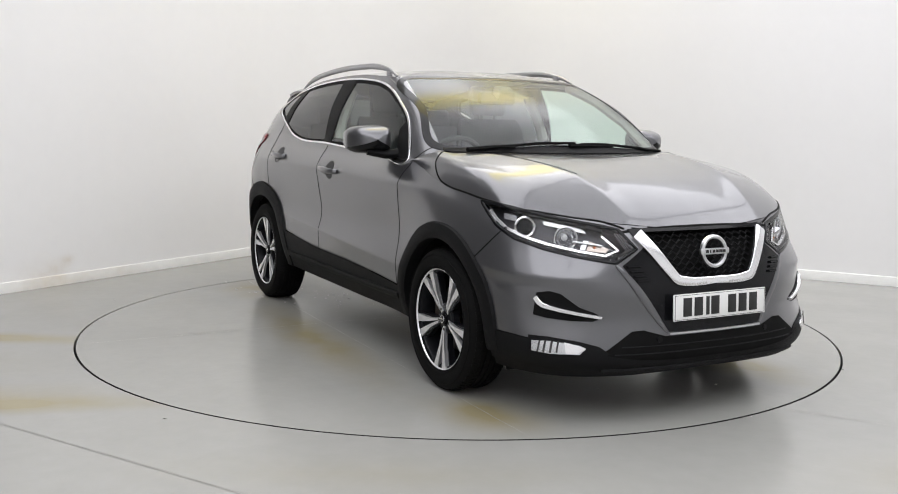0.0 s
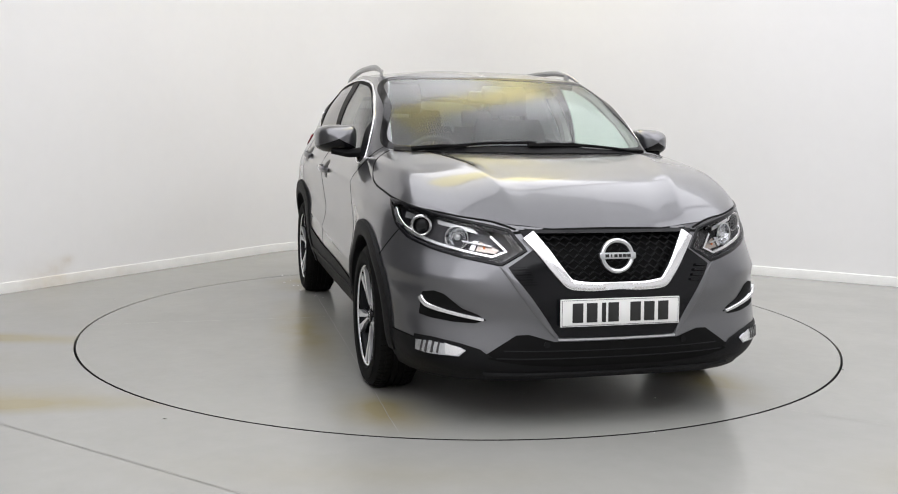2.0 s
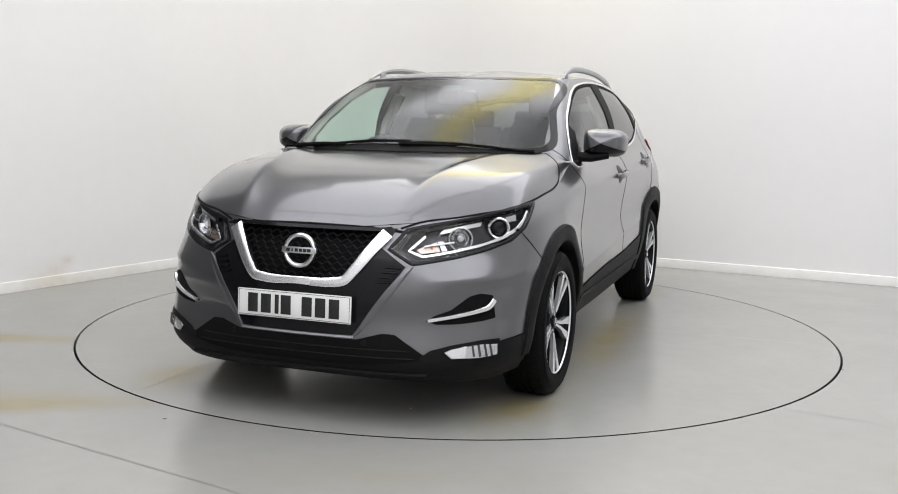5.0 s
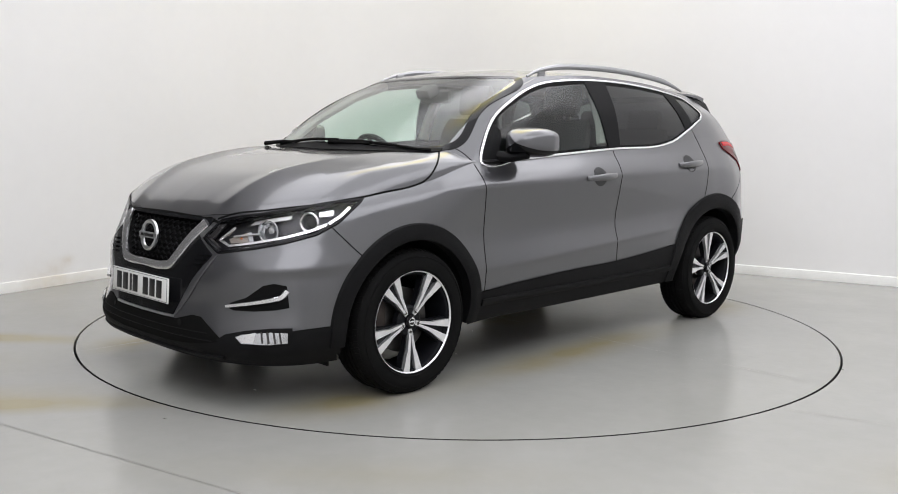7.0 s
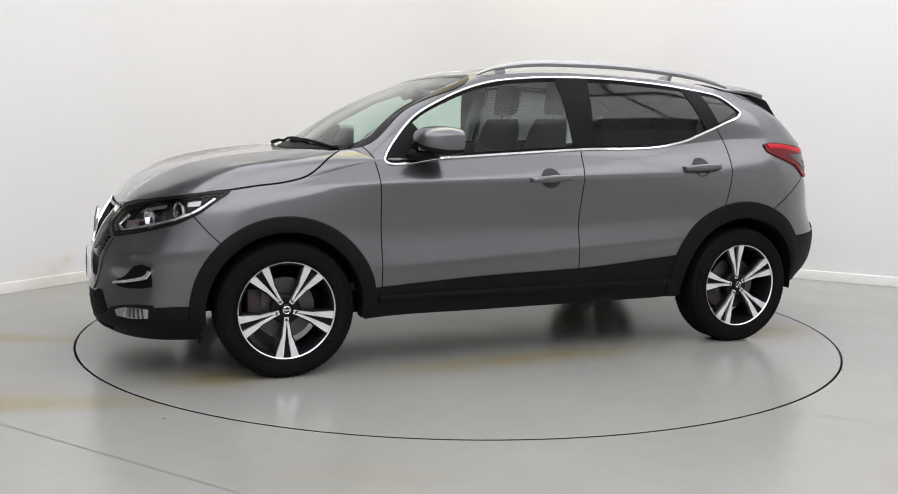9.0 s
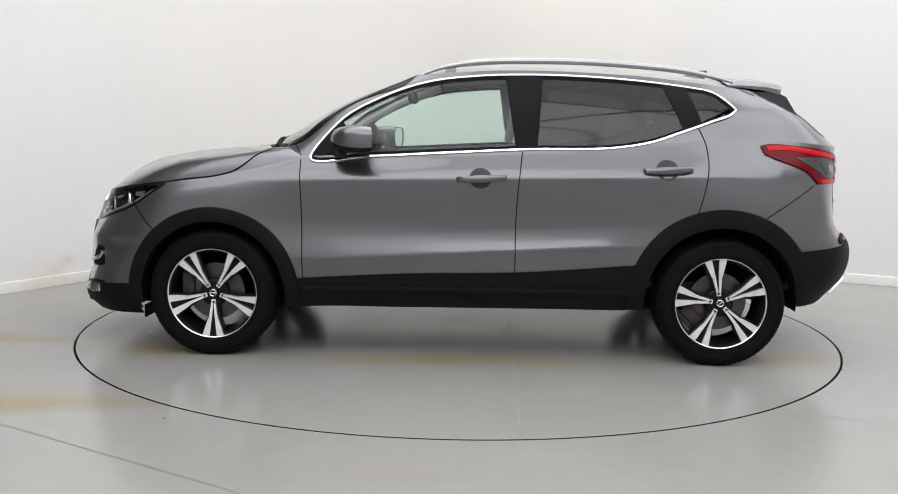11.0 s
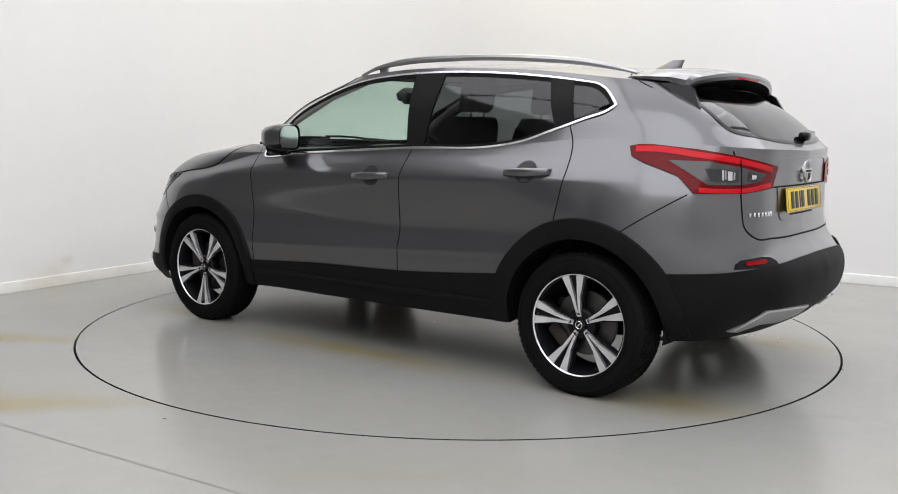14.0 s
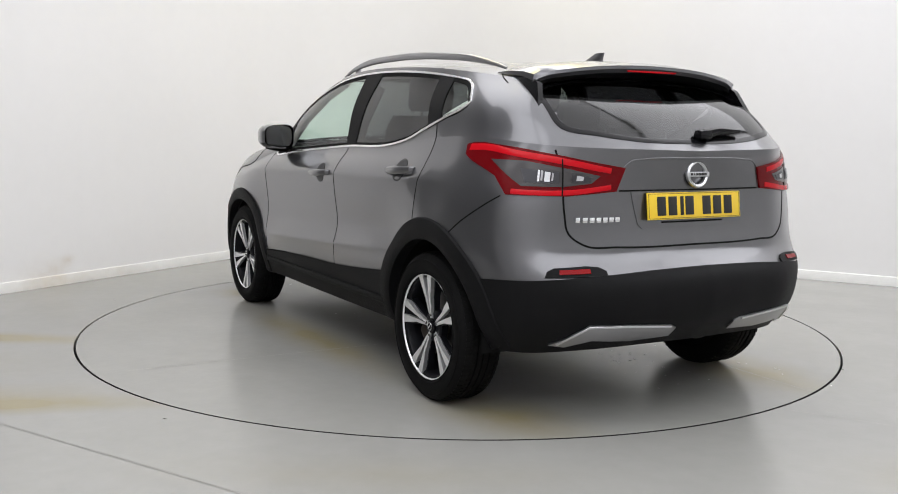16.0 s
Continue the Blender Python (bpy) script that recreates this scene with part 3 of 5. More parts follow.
# ---------------------------------------------------------------- panels
WX, WZ = 1.322, 0.330          # wheel centres
DLO = [(.815, 1.05), (.735, 1.165), (.649, 1.253), (.467, 1.357), (.22, 1.445), (-.03, 1.48), (-.343, 1.492), (-.696, 1.482), (-1.072, 1.448), (-1.19, 1.432),
       (-1.258, 1.420), (-1.288, 1.408), (-1.374, 1.340), (-1.390, 1.322), (-1.376, 1.309), (-1.25, 1.258), (-1.087, 1.199), (-.95, 1.152), (-.838, 1.13), (-.283, 1.104), (.172, 1.077), (.489, 1.058)]
SCREEN_WAY, TAIL_WAY = Vector((1, 0, .8)).normalized(), Vector((-1, 0, .6)).normalized()
SCREEN = [(1.10, 0, 1.108), (1.09, .3, 1.108), (1.03, .55, 1.112), (.96, .685, 1.125), (.65, .655, 1.29), (.30, .575, 1.477), (.315, .4, 1.487), (.325, .2, 1.493), (.325, 0, 1.494)]
SCREEN = SCREEN + mirrored(SCREEN[1:-1])[::-1]
BACKLIGHT = [(-2.0, 0, 1.165), (-1.97, .3, 1.168), (-1.93, .45, 1.185), (-1.86, .57, 1.215), (-1.76, .575, 1.29), (-1.66, .545, 1.375), (-1.63, .4, 1.405), (-1.635, 0, 1.41)]
BACKLIGHT = BACKLIGHT + mirrored(BACKLIGHT[1:-1])[::-1]
HEADLAMP = [(2.065, .352, .724), (2.04, .435, .668), (1.97, .60, .695), (1.90, .70, .72), (1.80, .79, .757), (1.72, .83, .805), (1.60, .84, .897), (1.75, .775, .882), (1.85, .69, .857), (2.0, .49, .815), (2.03, .425, .800)]
TAILLAMP = [(-1.525, .81, 1.140), (-1.58, .81, 1.150), (-1.64, .80, 1.150), (-1.82, .74, 1.132), (-1.93, .60, 1.105), (-2.03, .385, 1.062), (-2.0, .40, .968), (-1.95, .6, .948), (-1.785, .775, .949), (-1.772, .80, .985), (-1.745, .81, 1.02), (-1.68, .83, 1.048), (-1.60, .83, 1.072), (-1.545, .83, 1.098)]
HL_WAY, TL_WAY = Vector((.75, .66, 0)), Vector((-.72, .69, 0))
FOG = [(2.0, .785, .546), (2.02, .740, .555), (2.04, .700, .545), (2.06, .665, .516), (2.07, .630, .490), (2.1, .575, .469), (2.1, .535, .448), (2.08, .575, .433), (2.05, .66, .434), (2.0, .745, .444), (1.98, .790, .455)]


def flat_of(pts, way):
    u, v, _ = basis(way)
    return [(Vector(p).dot(u), Vector(p).dot(v)) for p in pts]


SCREEN_2D, TAIL_2D, HL_2D = flat_of(SCREEN, SCREEN_WAY), flat_of(BACKLIGHT, TAIL_WAY), flat_of(HEADLAMP, HL_WAY)
GRILLE = [(2.1, 0, .798), (2.1, .335, .798), (2.1, .185, .60), (2.1, 0, .598), (2.1, -.185, .60), (2.1, -.335, .798)]
GRILLE_2D = flat_of([(2.1, 0, .812), (2.1, .372, .812), (2.1, .21, .578), (2.1, 0, .574), (2.1, -.21, .578), (2.1, -.372, .812)], FRONT)


def holed(c, way, poly):
    u, v, _ = basis(way)
    return inside(poly, c.dot(u), c.dot(v))


def which_panel(c, kind):
    """The name of the panel that owns a place of the skin; None where there is an opening."""
    x, y, z = c.x, abs(c.y), c.z
    m = Vector((x, y, z))
    side = "" if c.y > 0 else "|r"
    if kind == "clad":
        return "front_skirt" if x > 1.0 else "rear_skirt" if x < -1.0 else "sill" + side
    if kind == "body":
        if x > 1.55 and holed(m, HL_WAY, HL_2D):
            return None
        if x > 1.9 and holed(m, FRONT, GRILLE_2D):
            return None
        if x > 1.645 + (z - .66) * .55:
            return "front_bumper"
        if x > .853:
            return "front_wing" + side
        if x > -.262 - max(0, z - .9) * .14:
            return "front_door" + side
        if x > -1.20 - (.03 if z > .95 else 0) and not (x < -.9 and (x + WX) ** 2 + (z - WZ) ** 2 < .45 ** 2):
            return "rear_door" + side
        if x < -1.3 and z < .775 + (-1.524 - x) * .664 and z < .95 and (y > .62 or z < .745):
            return "rear_bumper"
        if x < -1.86 and y < .635 - max(0, .95 - z) * .05 and z > .745:
            return "tailgate"
        return "rear_quarter" + side
    if kind == "hood":
        ycut = np.interp(x, [.95, 1.0, 1.06, 1.14, 1.22, 1.29], [.70, .72, .76, .815, .835, .9])
        return "front_wing" + side if y > ycut else "bonnet"
    if kind == "glass":
        if y > .45 and inside(DLO, x, z):
            return None
        if x > .2 and holed(c, SCREEN_WAY, SCREEN_2D):
            return None
        if x < -1.5 and holed(c, TAIL_WAY, TAIL_2D):
            return None
        if x < -1.5 and y < .64 and holed(c, TAIL_WAY, [(a * 1.12, b) for a, b in TAIL_2D]):
            return "tailgate"
        return "tailgate" if x < -1.9 and y < .6 else "body_frame"
    return "roof"


def owner(c, kind):
    """As which_panel, but a place at the edge of an opening goes to the panel round it."""
    key = which_panel(c, kind)
    for d in (.02, -.02, .04, -.04):
        key = key or which_panel(c + Vector((0, 0, d)), kind) or which_panel(c + Vector((d, 0, 0)), kind) or which_panel(c + Vector((0, d, 0)), kind)
    return key


LABELS = {"front_bumper": "grey painted front bumper", "rear_bumper": "grey painted rear bumper", "bonnet": "creased grey metallic bonnet", "front_skirt": "grained black plastic skirt",
          "rear_skirt": "grained black plastic rear skirt", "sill": "grained black plastic sill", "body_frame": "grey painted pillars", "tailgate": "grey painted tailgate"}


def build_panels(parent):
    made = {}
    for pts, kind, mat in ((CLAD_PTS, "clad", CLAD), (BODY_PTS, "body", PAINT), (HOOD_PTS, "hood", PAINT), (GLASS_PTS, "glass", PAINT), (ROOF_PTS, "roof", PAINT)):
        bm = bmesh.new()
        for sgn in (1, -1):
            grid_mesh(bm, pts * [1, sgn, 1])
        bmesh.ops.remove_doubles(bm, verts=bm.verts, dist=0.0003)
        bmesh.ops.recalc_face_normals(bm, faces=bm.faces)
        bm.normal_update()
        up = sum(f.normal.dot(f.calc_center_median() - Vector((0, 0, .7))) for f in bm.faces)
        if up < 0:
            bmesh.ops.reverse_faces(bm, faces=bm.faces)
            bm.normal_update()
        proud = 0.006 if kind == "clad" else 0.0
        for f in bm.faces:
            c = f.calc_center_median()
            arch = kind in ("clad", "body") and abs(c.y) > .6 and any((c.x - cx) ** 2 + (c.z - WZ) ** 2 < r * r for cx, r in ((WX, .40), (-WX, .42)))
            key = None if arch or all(which_panel(q.co, kind) is None for q in f.verts) else owner(c, kind)
            if key:
                entry = made.setdefault((key, mat), ({}, [], [], []))
                index, co, nr, faces = entry
                row = []
                for q in f.verts:
                    tag = (kind, q.index)
                    if tag not in index:
                        index[tag] = len(co)
                        co.append(q.co + q.normal * proud)
                        nr.append(q.normal.copy())
                    row.append(index[tag])
                faces.append(row)
        bm.free()
    panels = {}
    for (key, mat), (index, co, nr, faces) in made.items():
        name = key.split("|")[0]
        me = bpy.data.meshes.new(name)
        me.from_pydata(co, [], faces)
        me.materials.append(mat)
        for p in me.polygons:
            p.use_smooth = True
        me.normals_split_custom_set_from_vertices(nr)
        ob = new(name, me)
        ob.parent = parent
        if name in LABELS:
            tagged(ob, LABELS[name])
        panels[key] = ob
    return panels


car = thing("car", "dark grey metallic crossover car with black plastic cladding", "car")
PANEL = build_panels(car)


def both(fn):
    for sgn in (1, -1):
        fn(sgn, lambda pts: [(x, y * sgn, z) for x, y, z in pts], lambda w: Vector((w[0], w[1] * sgn, w[2])))


# shut lines between the panels
def shut_lines(sgn, side, way):
    L = way(LEFT)
    for pts in ([(.866, .8, 1.035), (.858, .8, .9), (.852, .8, .7), (.848, .8, .45), (.845, .8, .30)],
                [(-.285, .8, 1.095), (-.268, .8, .95), (-.258, .8, .8), (-.256, .8, .5), (-.256, .8, .29)],
                [(-1.185, .8, 1.235), (-1.222, .8, 1.15), (-1.232, .8, 1.06), (-1.215, .8, .93), (-1.185, .8, .80)],
                [(-1.51, .8, .765), (-1.60, .8, .825), (-1.70, .8, .89), (-1.785, .8, .945)],
                [(1.755, .8, .80), (1.71, .8, .745), (1.66, .8, .69), (1.60, .8, .635)]):
        ribbon("shut_line", side(pts), L, .0055, .0012, GAP, car)
    ribbon("shut_line", side([(2.035, .40, .808), (1.99, .48, .83), (1.92, .61, .848), (1.85, .69, .862), (1.78, .75, .873), (1.60, .81, .901), (1.45, .825, .921), (1.29, .835, .948), (1.22, .835, .972), (1.14, .815, 1.02), (1.06, .76, 1.08), (1.02, .72, 1.1)]),
           way((.35, .55, .75)), .009, .0015, GAP, car)
    ribbon("shut_line", side([(.93, .7, 1.125), (.90, .74, 1.10), (.866, .79, 1.05)]), way((.2, .8, .55)), .005, .0012, GAP, car)


both(shut_lines)
ribbon("shut_line", [(2.06, y, .808) for y in np.linspace(-.42, .42, 9)], Vector((.8, 0, .6)), .012, .0015, GAP, car)
ribbon("shut_line", [(-1.95, .635, 1.13), (-1.95, .62, 1.0), (-1.98, .615, .88), (-2.0, .60, .80), (-2.03, .54, .755), (-2.05, .40, .745), (-2.05, 0, .742), (-2.05, -.40, .745), (-2.03, -.54, .755), (-2.0, -.60, .80), (-1.98, -.615, .88), (-1.95, -.62, 1.0), (-1.95, -.635, 1.13)],
       REAR, .008, .0015, GAP, car)


# side windows
def side_glass(sgn, side, way):
    L = way(LEFT)
    P3 = lambda q: side([(x, .8, z) for x, z in q])
    front_pane = [(.70, 1.068), (.66, 1.225), (.56, 1.298), (.46, 1.35), (.21, 1.436), (-.03, 1.47), (-.215, 1.481), (-.272, 1.112), (.1, 1.085), (.489, 1.066)]
    rear_pane = [(-.365, 1.482), (-.69, 1.472), (-.90, 1.456), (-1.03, 1.437), (-1.075, 1.36), (-1.135, 1.232), (-1.08, 1.212), (-.95, 1.165), (-.83, 1.142), (-.6, 1.128), (-.345, 1.117)]
    quarter = [(-1.105, 1.425), (-1.255, 1.403), (-1.278, 1.394), (-1.358, 1.330), (-1.185, 1.248)]
    for nm, q, m, lab in (("front_window", front_pane, GLASS, "pale green front door glass"), ("rear_window", rear_pane, PRIVACY, "dark privacy glass"), ("quarter_window", quarter, PRIVACY, "small dark quarter glass")):
        ob = patch(nm, P3(q), L, m, car, 0.000, 0, .04, lab)
        ob.visible_shadow = False
    # black pillar trims between the panes
    for nm, q in (("pillar_trim", [(-.19, 1.489), (-.39, 1.491), (-.36, 1.108), (-.25, 1.106)]), ("pillar_trim", [(-1.01, 1.452), (-1.135, 1.438), (-1.21, 1.243), (-1.115, 1.211)]),
                  ("mirror_sail", [(.81, 1.055), (.735, 1.163), (.66, 1.243), (.63, 1.20), (.69, 1.06)])):
        patch(nm, P3(q), L, CLAD, car, 0.004, 0.012, .04)
    ribbon("window_seal", P3([(x * .993 - .002, 1.25 + (z - 1.25) * .945) for x, z in DLO]), L, .023, .002, GAP, car, True, -.001)
    ribbon("window_trim", P3(DLO), L, .0125, .006, BRIGHT, car, True, .001, "bright chrome window surround")


both(side_glass)
ob = patch("windscreen", SCREEN, SCREEN_WAY, GLASS, car, 0.001, 0, .05, "wide raked windscreen")
ob.visible_shadow = False
ob = patch("rear_screen", BACKLIGHT, TAIL_WAY, TINTED, car, 0.001, 0, .05, "dark tinted tailgate glass")
ob.visible_shadow = False
ribbon("screen_seal", SCREEN, SCREEN_WAY, .042, .0025, GLOSS, car, True, 0, "black windscreen border")
ribbon("screen_seal", BACKLIGHT, TAIL_WAY, .026, .0025, GLOSS, car, True, 0, "black rear glass border")
patch("scuttle", [(1.15, 0, 1.08), (1.13, .3, 1.08), (1.06, .55, 1.08), (.985, .685, 1.10), (.965, .68, 1.13), (1.05, .5, 1.125), (1.09, .3, 1.12), (1.10, 0, 1.12), (1.09, -.3, 1.12), (1.05, -.5, 1.125), (.965, -.68, 1.13), (.985, -.685, 1.10), (1.06, -.55, 1.08), (1.13, -.3, 1.08)],
      Vector((.5, 0, 1)), CLAD, car, .005, .01, .04, "black plastic scuttle under the windscreen")


# wheel arch mouldings
def arches(sgn, side, way):
    for cx, r0, r1 in ((WX, .378, .455), (-WX, .393, .49)):
        bm = bmesh.new()
        rows = []
        for k in range(61):
            a = radians(-10 + 200 * k / 60)
            row = []
            for j, (r, off) in enumerate(((r0, -.045), (r0, .010), (r0 + .012, .016), (r0 * .5 + r1 * .5, .017), (r1 - .006, .014), (r1, -.002))):
                x, z = cx + r * math.cos(a), max(.27, WZ + r * math.sin(a))
                hit, nrm = lay((x, .85 * sgn, z), way(LEFT))
                nrm = (nrm + Vector((0, sgn * 1.5, 0))).normalized()
                row.append(hit + nrm * off)
            rows.append(row)
        grid_mesh(bm, rows)
        part("wheel_arch", bm, CLAD, car, "black plastic wheel arch moulding")
        bm = bmesh.new()
        prof = [(r0 + .004, .84 * sgn), (r0 + .012, .60 * sgn), (.06, .58 * sgn)]
        n = 40
        vs = []
        for k in range(n + 1):
            a = radians(-6 + 192 * k / n)
            vs.append([Vector((cx + r * math.cos(a), y, WZ + r * math.sin(a))) for r, y in prof])
        grid_mesh(bm, vs)
        part("wheel_liner", bm, UNDER, car)


both(arches)
both(lambda sgn, side, way: ribbon("sill_ridge", side([(x, .87, np.interp(x, [-.85, .85], [.375, .365])) for x in np.linspace(.86, -.86, 15)]), way(LEFT), .034, .010, CLAD, car, False, .006, "raised ridge along the sill"))

# underside
bm = bmesh.new()
box(bm, (3.0, 1.10, .10), pose(.1, 0, .28), .03)
box(bm, (1.75, 1.56, .10), pose(0, 0, .31), .03)
box(bm, (.35, 1.2, .12), pose(1.85, 0, .28), .04)
box(bm, (.42, 1.2, .10), pose(-1.72, 0, .44), .03)
part("underbody", bm, UNDER, car)
bm = bmesh.new()
for x in (1.32, -1.32):
    tube(bm, [(x, -.7, .30), (x, 0, .27), (x, .7, .30)], .035)
tube(bm, [(.9, .1, .26), (.2, .15, .25), (-.8, .15, .25), (-1.5, .35, .30)], .03)
part("exhaust", bm, RUST, car)
both(lambda sgn, side, way: part("air_deflector", (lambda b: (box(b, (.012, .20, .07), pose(1.72, .66 * sgn, .205), .004), b)[1])(bmesh.new()), CLAD, car))


# ---------------------------------------------------------------- wheels
def build_wheel(m):
    """One road wheel; its outer face looks along +y."""
    wheel = new("wheel")
    wheel.parent = car
    wheel.matrix_basis = m
    bm = bmesh.new()
    R = .332
    revolve(bm, [(.229, .085), (.236, .098), (.262, .106), (.292, .108), (.310, .100), (.322, .088), (.328, .078), (R, .060), (R, .034), (R - .007, .033), (R - .007, .026), (R, .025), (R, .004), (R - .007, .003), (R - .007, -.003), (R, -.004),
                 (R, -.025), (R - .007, -.026), (R - .007, -.033), (R, -.034), (R, -.060), (.322, -.088), (.292, -.108), (.25, -.105), (.229, -.085), (.229, .085)], 80)
    tyre = part("tyre", bm, RUBBER, wheel, "black road tyre")
    # shoulder blocks of the tread and the moulded band on the sidewall
    bm = bmesh.new()
    for k in range(76):
        a = 2 * math.pi * k / 76
        for y, lean in ((.074, -11), (.046, 0), (-.046, 0), (-.074, 11)):
            box(bm, (.0185, .023, .008), Matrix.Rotation(a + (.02 if abs(y) < .05 else 0), 4, "Y") @ pose(0, y, R - (.0045 if abs(y) > .05 else .0015), 0, 0, 0) @ pose(0, 0, 0, lean * 1.6, 0, 8))
    tagged(part("tread", bm, RUBBER, tyre), "black tread blocks", kind="stuff")
    bm = bmesh.new()
    for r in (.247, .300):
        revolve(bm, [(r - .003, .1035), (r - .0015, .1085 if r > .28 else .1055), (r + .0015, .1085 if r > .28 else .1065), (r + .003, .104)], 72)
    part("sidewall_band", bm, RUBBER, tyre)
    bm = bmesh.new()
    revolve(bm, [(.234, .097), (.238, .092), (.236, .086), (.222, .082), (.218, .075), (.214, .02), (.205, -.08), (.235, -.095)], 72)
    part("rim", bm, ALLOY, wheel, "dark painted rim barrel")
    bm = bmesh.new()
    revolve(bm, [(.2295, .092), (.2315, .0965), (.2350, .0985), (.2375, .0955)], 80)
    part("rim_edge", bm, MACHINED, wheel, "bright machined rim edge")
    bm = bmesh.new()
    revolve(bm, [(.0, .066), (.062, .066), (.072, .058), (.075, .03)], 40)
    part("hub", bm, ALLOY, wheel)
    bm = bmesh.new()
    revolve(bm, [(.0, .082), (.022, .081), (.029, .077), (.031, .066)], 32)
    cap = part("centre_cap", bm, GLOSS, wheel, "black centre cap")
    bm = bmesh.new()
    ringp = [(.017 * math.cos(2 * math.pi * k / 20), .0825, .017 * math.sin(2 * math.pi * k / 20)) for k in range(21)]
    tube(bm, ringp, .0022, 6)
    box(bm, (.040, .004, .006), pose(0, .083, 0), .001)
    part("emblem", bm, CHROME, wheel)
    spoke_bm, dark_bm = bmesh.new(), bmesh.new()

    def prism(b, pts, y_low):
        top = [b.verts.new((x, y, z)) for x, y, z in pts]
        bot = [b.verts.new((x, y_low, z)) for x, y, z in pts]
        b.faces.new(top)
        for i in range(len(top)):
            j = (i + 1) % len(top)
            b.faces.new((top[i], bot[i], bot[j], top[j]))
    meshes = []
    for sgn in (1, -1):
        b = bmesh.new()
        prism(b, [(.036, .070, sgn * .0006), (.036, .070, sgn * .0105), (.062, .077, sgn * .0125), (.132, .083, sgn * .0235), (.145, .084, sgn * .030), (.228, .091, sgn * .058), (.233, .091, sgn * .020), (.135, .083, sgn * .0075), (.066, .077, sgn * .0016)], .056)
        meshes.append(part("spoke", b, MACHINED, wheel, "bright machined twin spoke"))
    b = bmesh.new()
    prism(b, [(.045, .060, -.013), (.045, .060, .013), (.135, .066, .033), (.150, .068, .042), (.226, .072, .066), (.226, .072, -.066), (.150, .068, -.042), (.135, .066, -.033)], .036)
    meshes.append(part("spoke_back", b, ALLOY, wheel, "dark painted spoke pocket"))
    for k in range(5):
        turn = Matrix.Rotation(radians(90 + 72 * k), 4, "Y")
        for o in meshes:
            if k == 0:
                o.matrix_basis = turn
            else:
                q = o.copy()
                scene.collection.objects.link(q)
                q.matrix_basis = turn
    nut = None
    for k in range(5):
        a = radians(54 + 72 * k)
        if nut is None:
            b = bmesh.new()
            cyl(b, .011, .010, .02, pose(0, 0, 0, 90, 0, 0), 6)
            nut = part("wheel_nut", b, STEEL, wheel)
        else:
            nut = nut.copy()
            scene.collection.objects.link(nut)
        nut.matrix_basis = pose(.054 * math.cos(a), .064, .054 * math.sin(a))
    b = bmesh.new()
    revolve(b, [(.06, .012), (.15, .012), (.15, -.012), (.06, -.012)], 48)
    part("brake_disc", b, STEEL, wheel, "steel brake disc")
    b = bmesh.new()
    box(b, (.07, .06, .15), pose(.145, .0, .03), .015)
    part("brake_caliper", b, RUST, wheel)
    return wheel


for x, spin, spin_right in ((WX, 0, 0), (-WX, 45, 36)):
    build_wheel(pose(x, .785, WZ, 0, spin, 0))
    build_wheel(pose(x, -.785, WZ, 0, 0, 180) @ pose(0, 0, 0, 0, spin_right, 0))
for o in list(car.children):
    if o.name.startswith("wheel") and o.data is None:
        o["label"] = "dark five-spoke alloy wheel with machined faces"

# ---------------------------------------------------------------- the nose
V_DARK = [(2.1, 0, .803), (2.1, .385, .803), (2.1, .341, .727), (2.1, .443, .658), (2.1, .385, .565), (2.1, .25, .383), (2.1, 0, .378)]


def frame_patch(name, outer, hole, way, mat, parent, off, label=""):
    """A laid piece with a hole, in two halves that meet on the middle line."""
    for sgn in (1, -1):
        half = [p for p in outer if p[1] >= 0]
        inn = [p for p in hole if p[1] >= 0]
        loop = half + inn[::-1]
        patch(name, [(x, y * sgn, z) for x, y, z in loop], way, mat, parent, off, .006, .03, label)


frame_patch("grille_surround", V_DARK, [(2.1, 0, .79), (2.1, .33, .79), (2.1, .185, .60), (2.1, 0, .598)], FRONT, GLOSS, car, .004, "gloss black grille surround")
patch("grille_back", GRILLE, FRONT, GAP, car, -.045, -.045, .04)
# honeycomb of short slanted bars
bm = bmesh.new()
for r in range(9):
    z = .612 + r * .0225
    half = np.interp(z, [.60, .80], [.185, .335]) - .004
    n = int(half * 2 / .042)
    pts = []
    for k in range(n * 2 + 1):
        y = -half + half * 2 * k / (n * 2)
        hit, nrm = lay((2.1, y, z + (.007 if k % 2 else -.007)), FRONT)
        pts.append(hit + Vector((-.018, 0, 0)))
    tube(bm, pts, .0042, 5)
part("grille_mesh", bm, CLAD, car, "black honeycomb grille mesh")
V_PATH = [(2.1, -.352, .781), (2.1, -.30, .715), (2.1, -.235, .628), (2.1, -.205, .596), (2.1, -.16, .5875), (2.1, 0, .586), (2.1, .16, .5875), (2.1, .205, .596), (2.1, .235, .628), (2.1, .30, .715), (2.1, .352, .781)]
ribbon("grille_chrome", V_PATH, FRONT, lambda t: .030 + .026 * min(1, (abs(t - .5) / .5) ** 1.2), .012, BRIGHT, car, False, .004, "broad chrome V across the grille", .012)
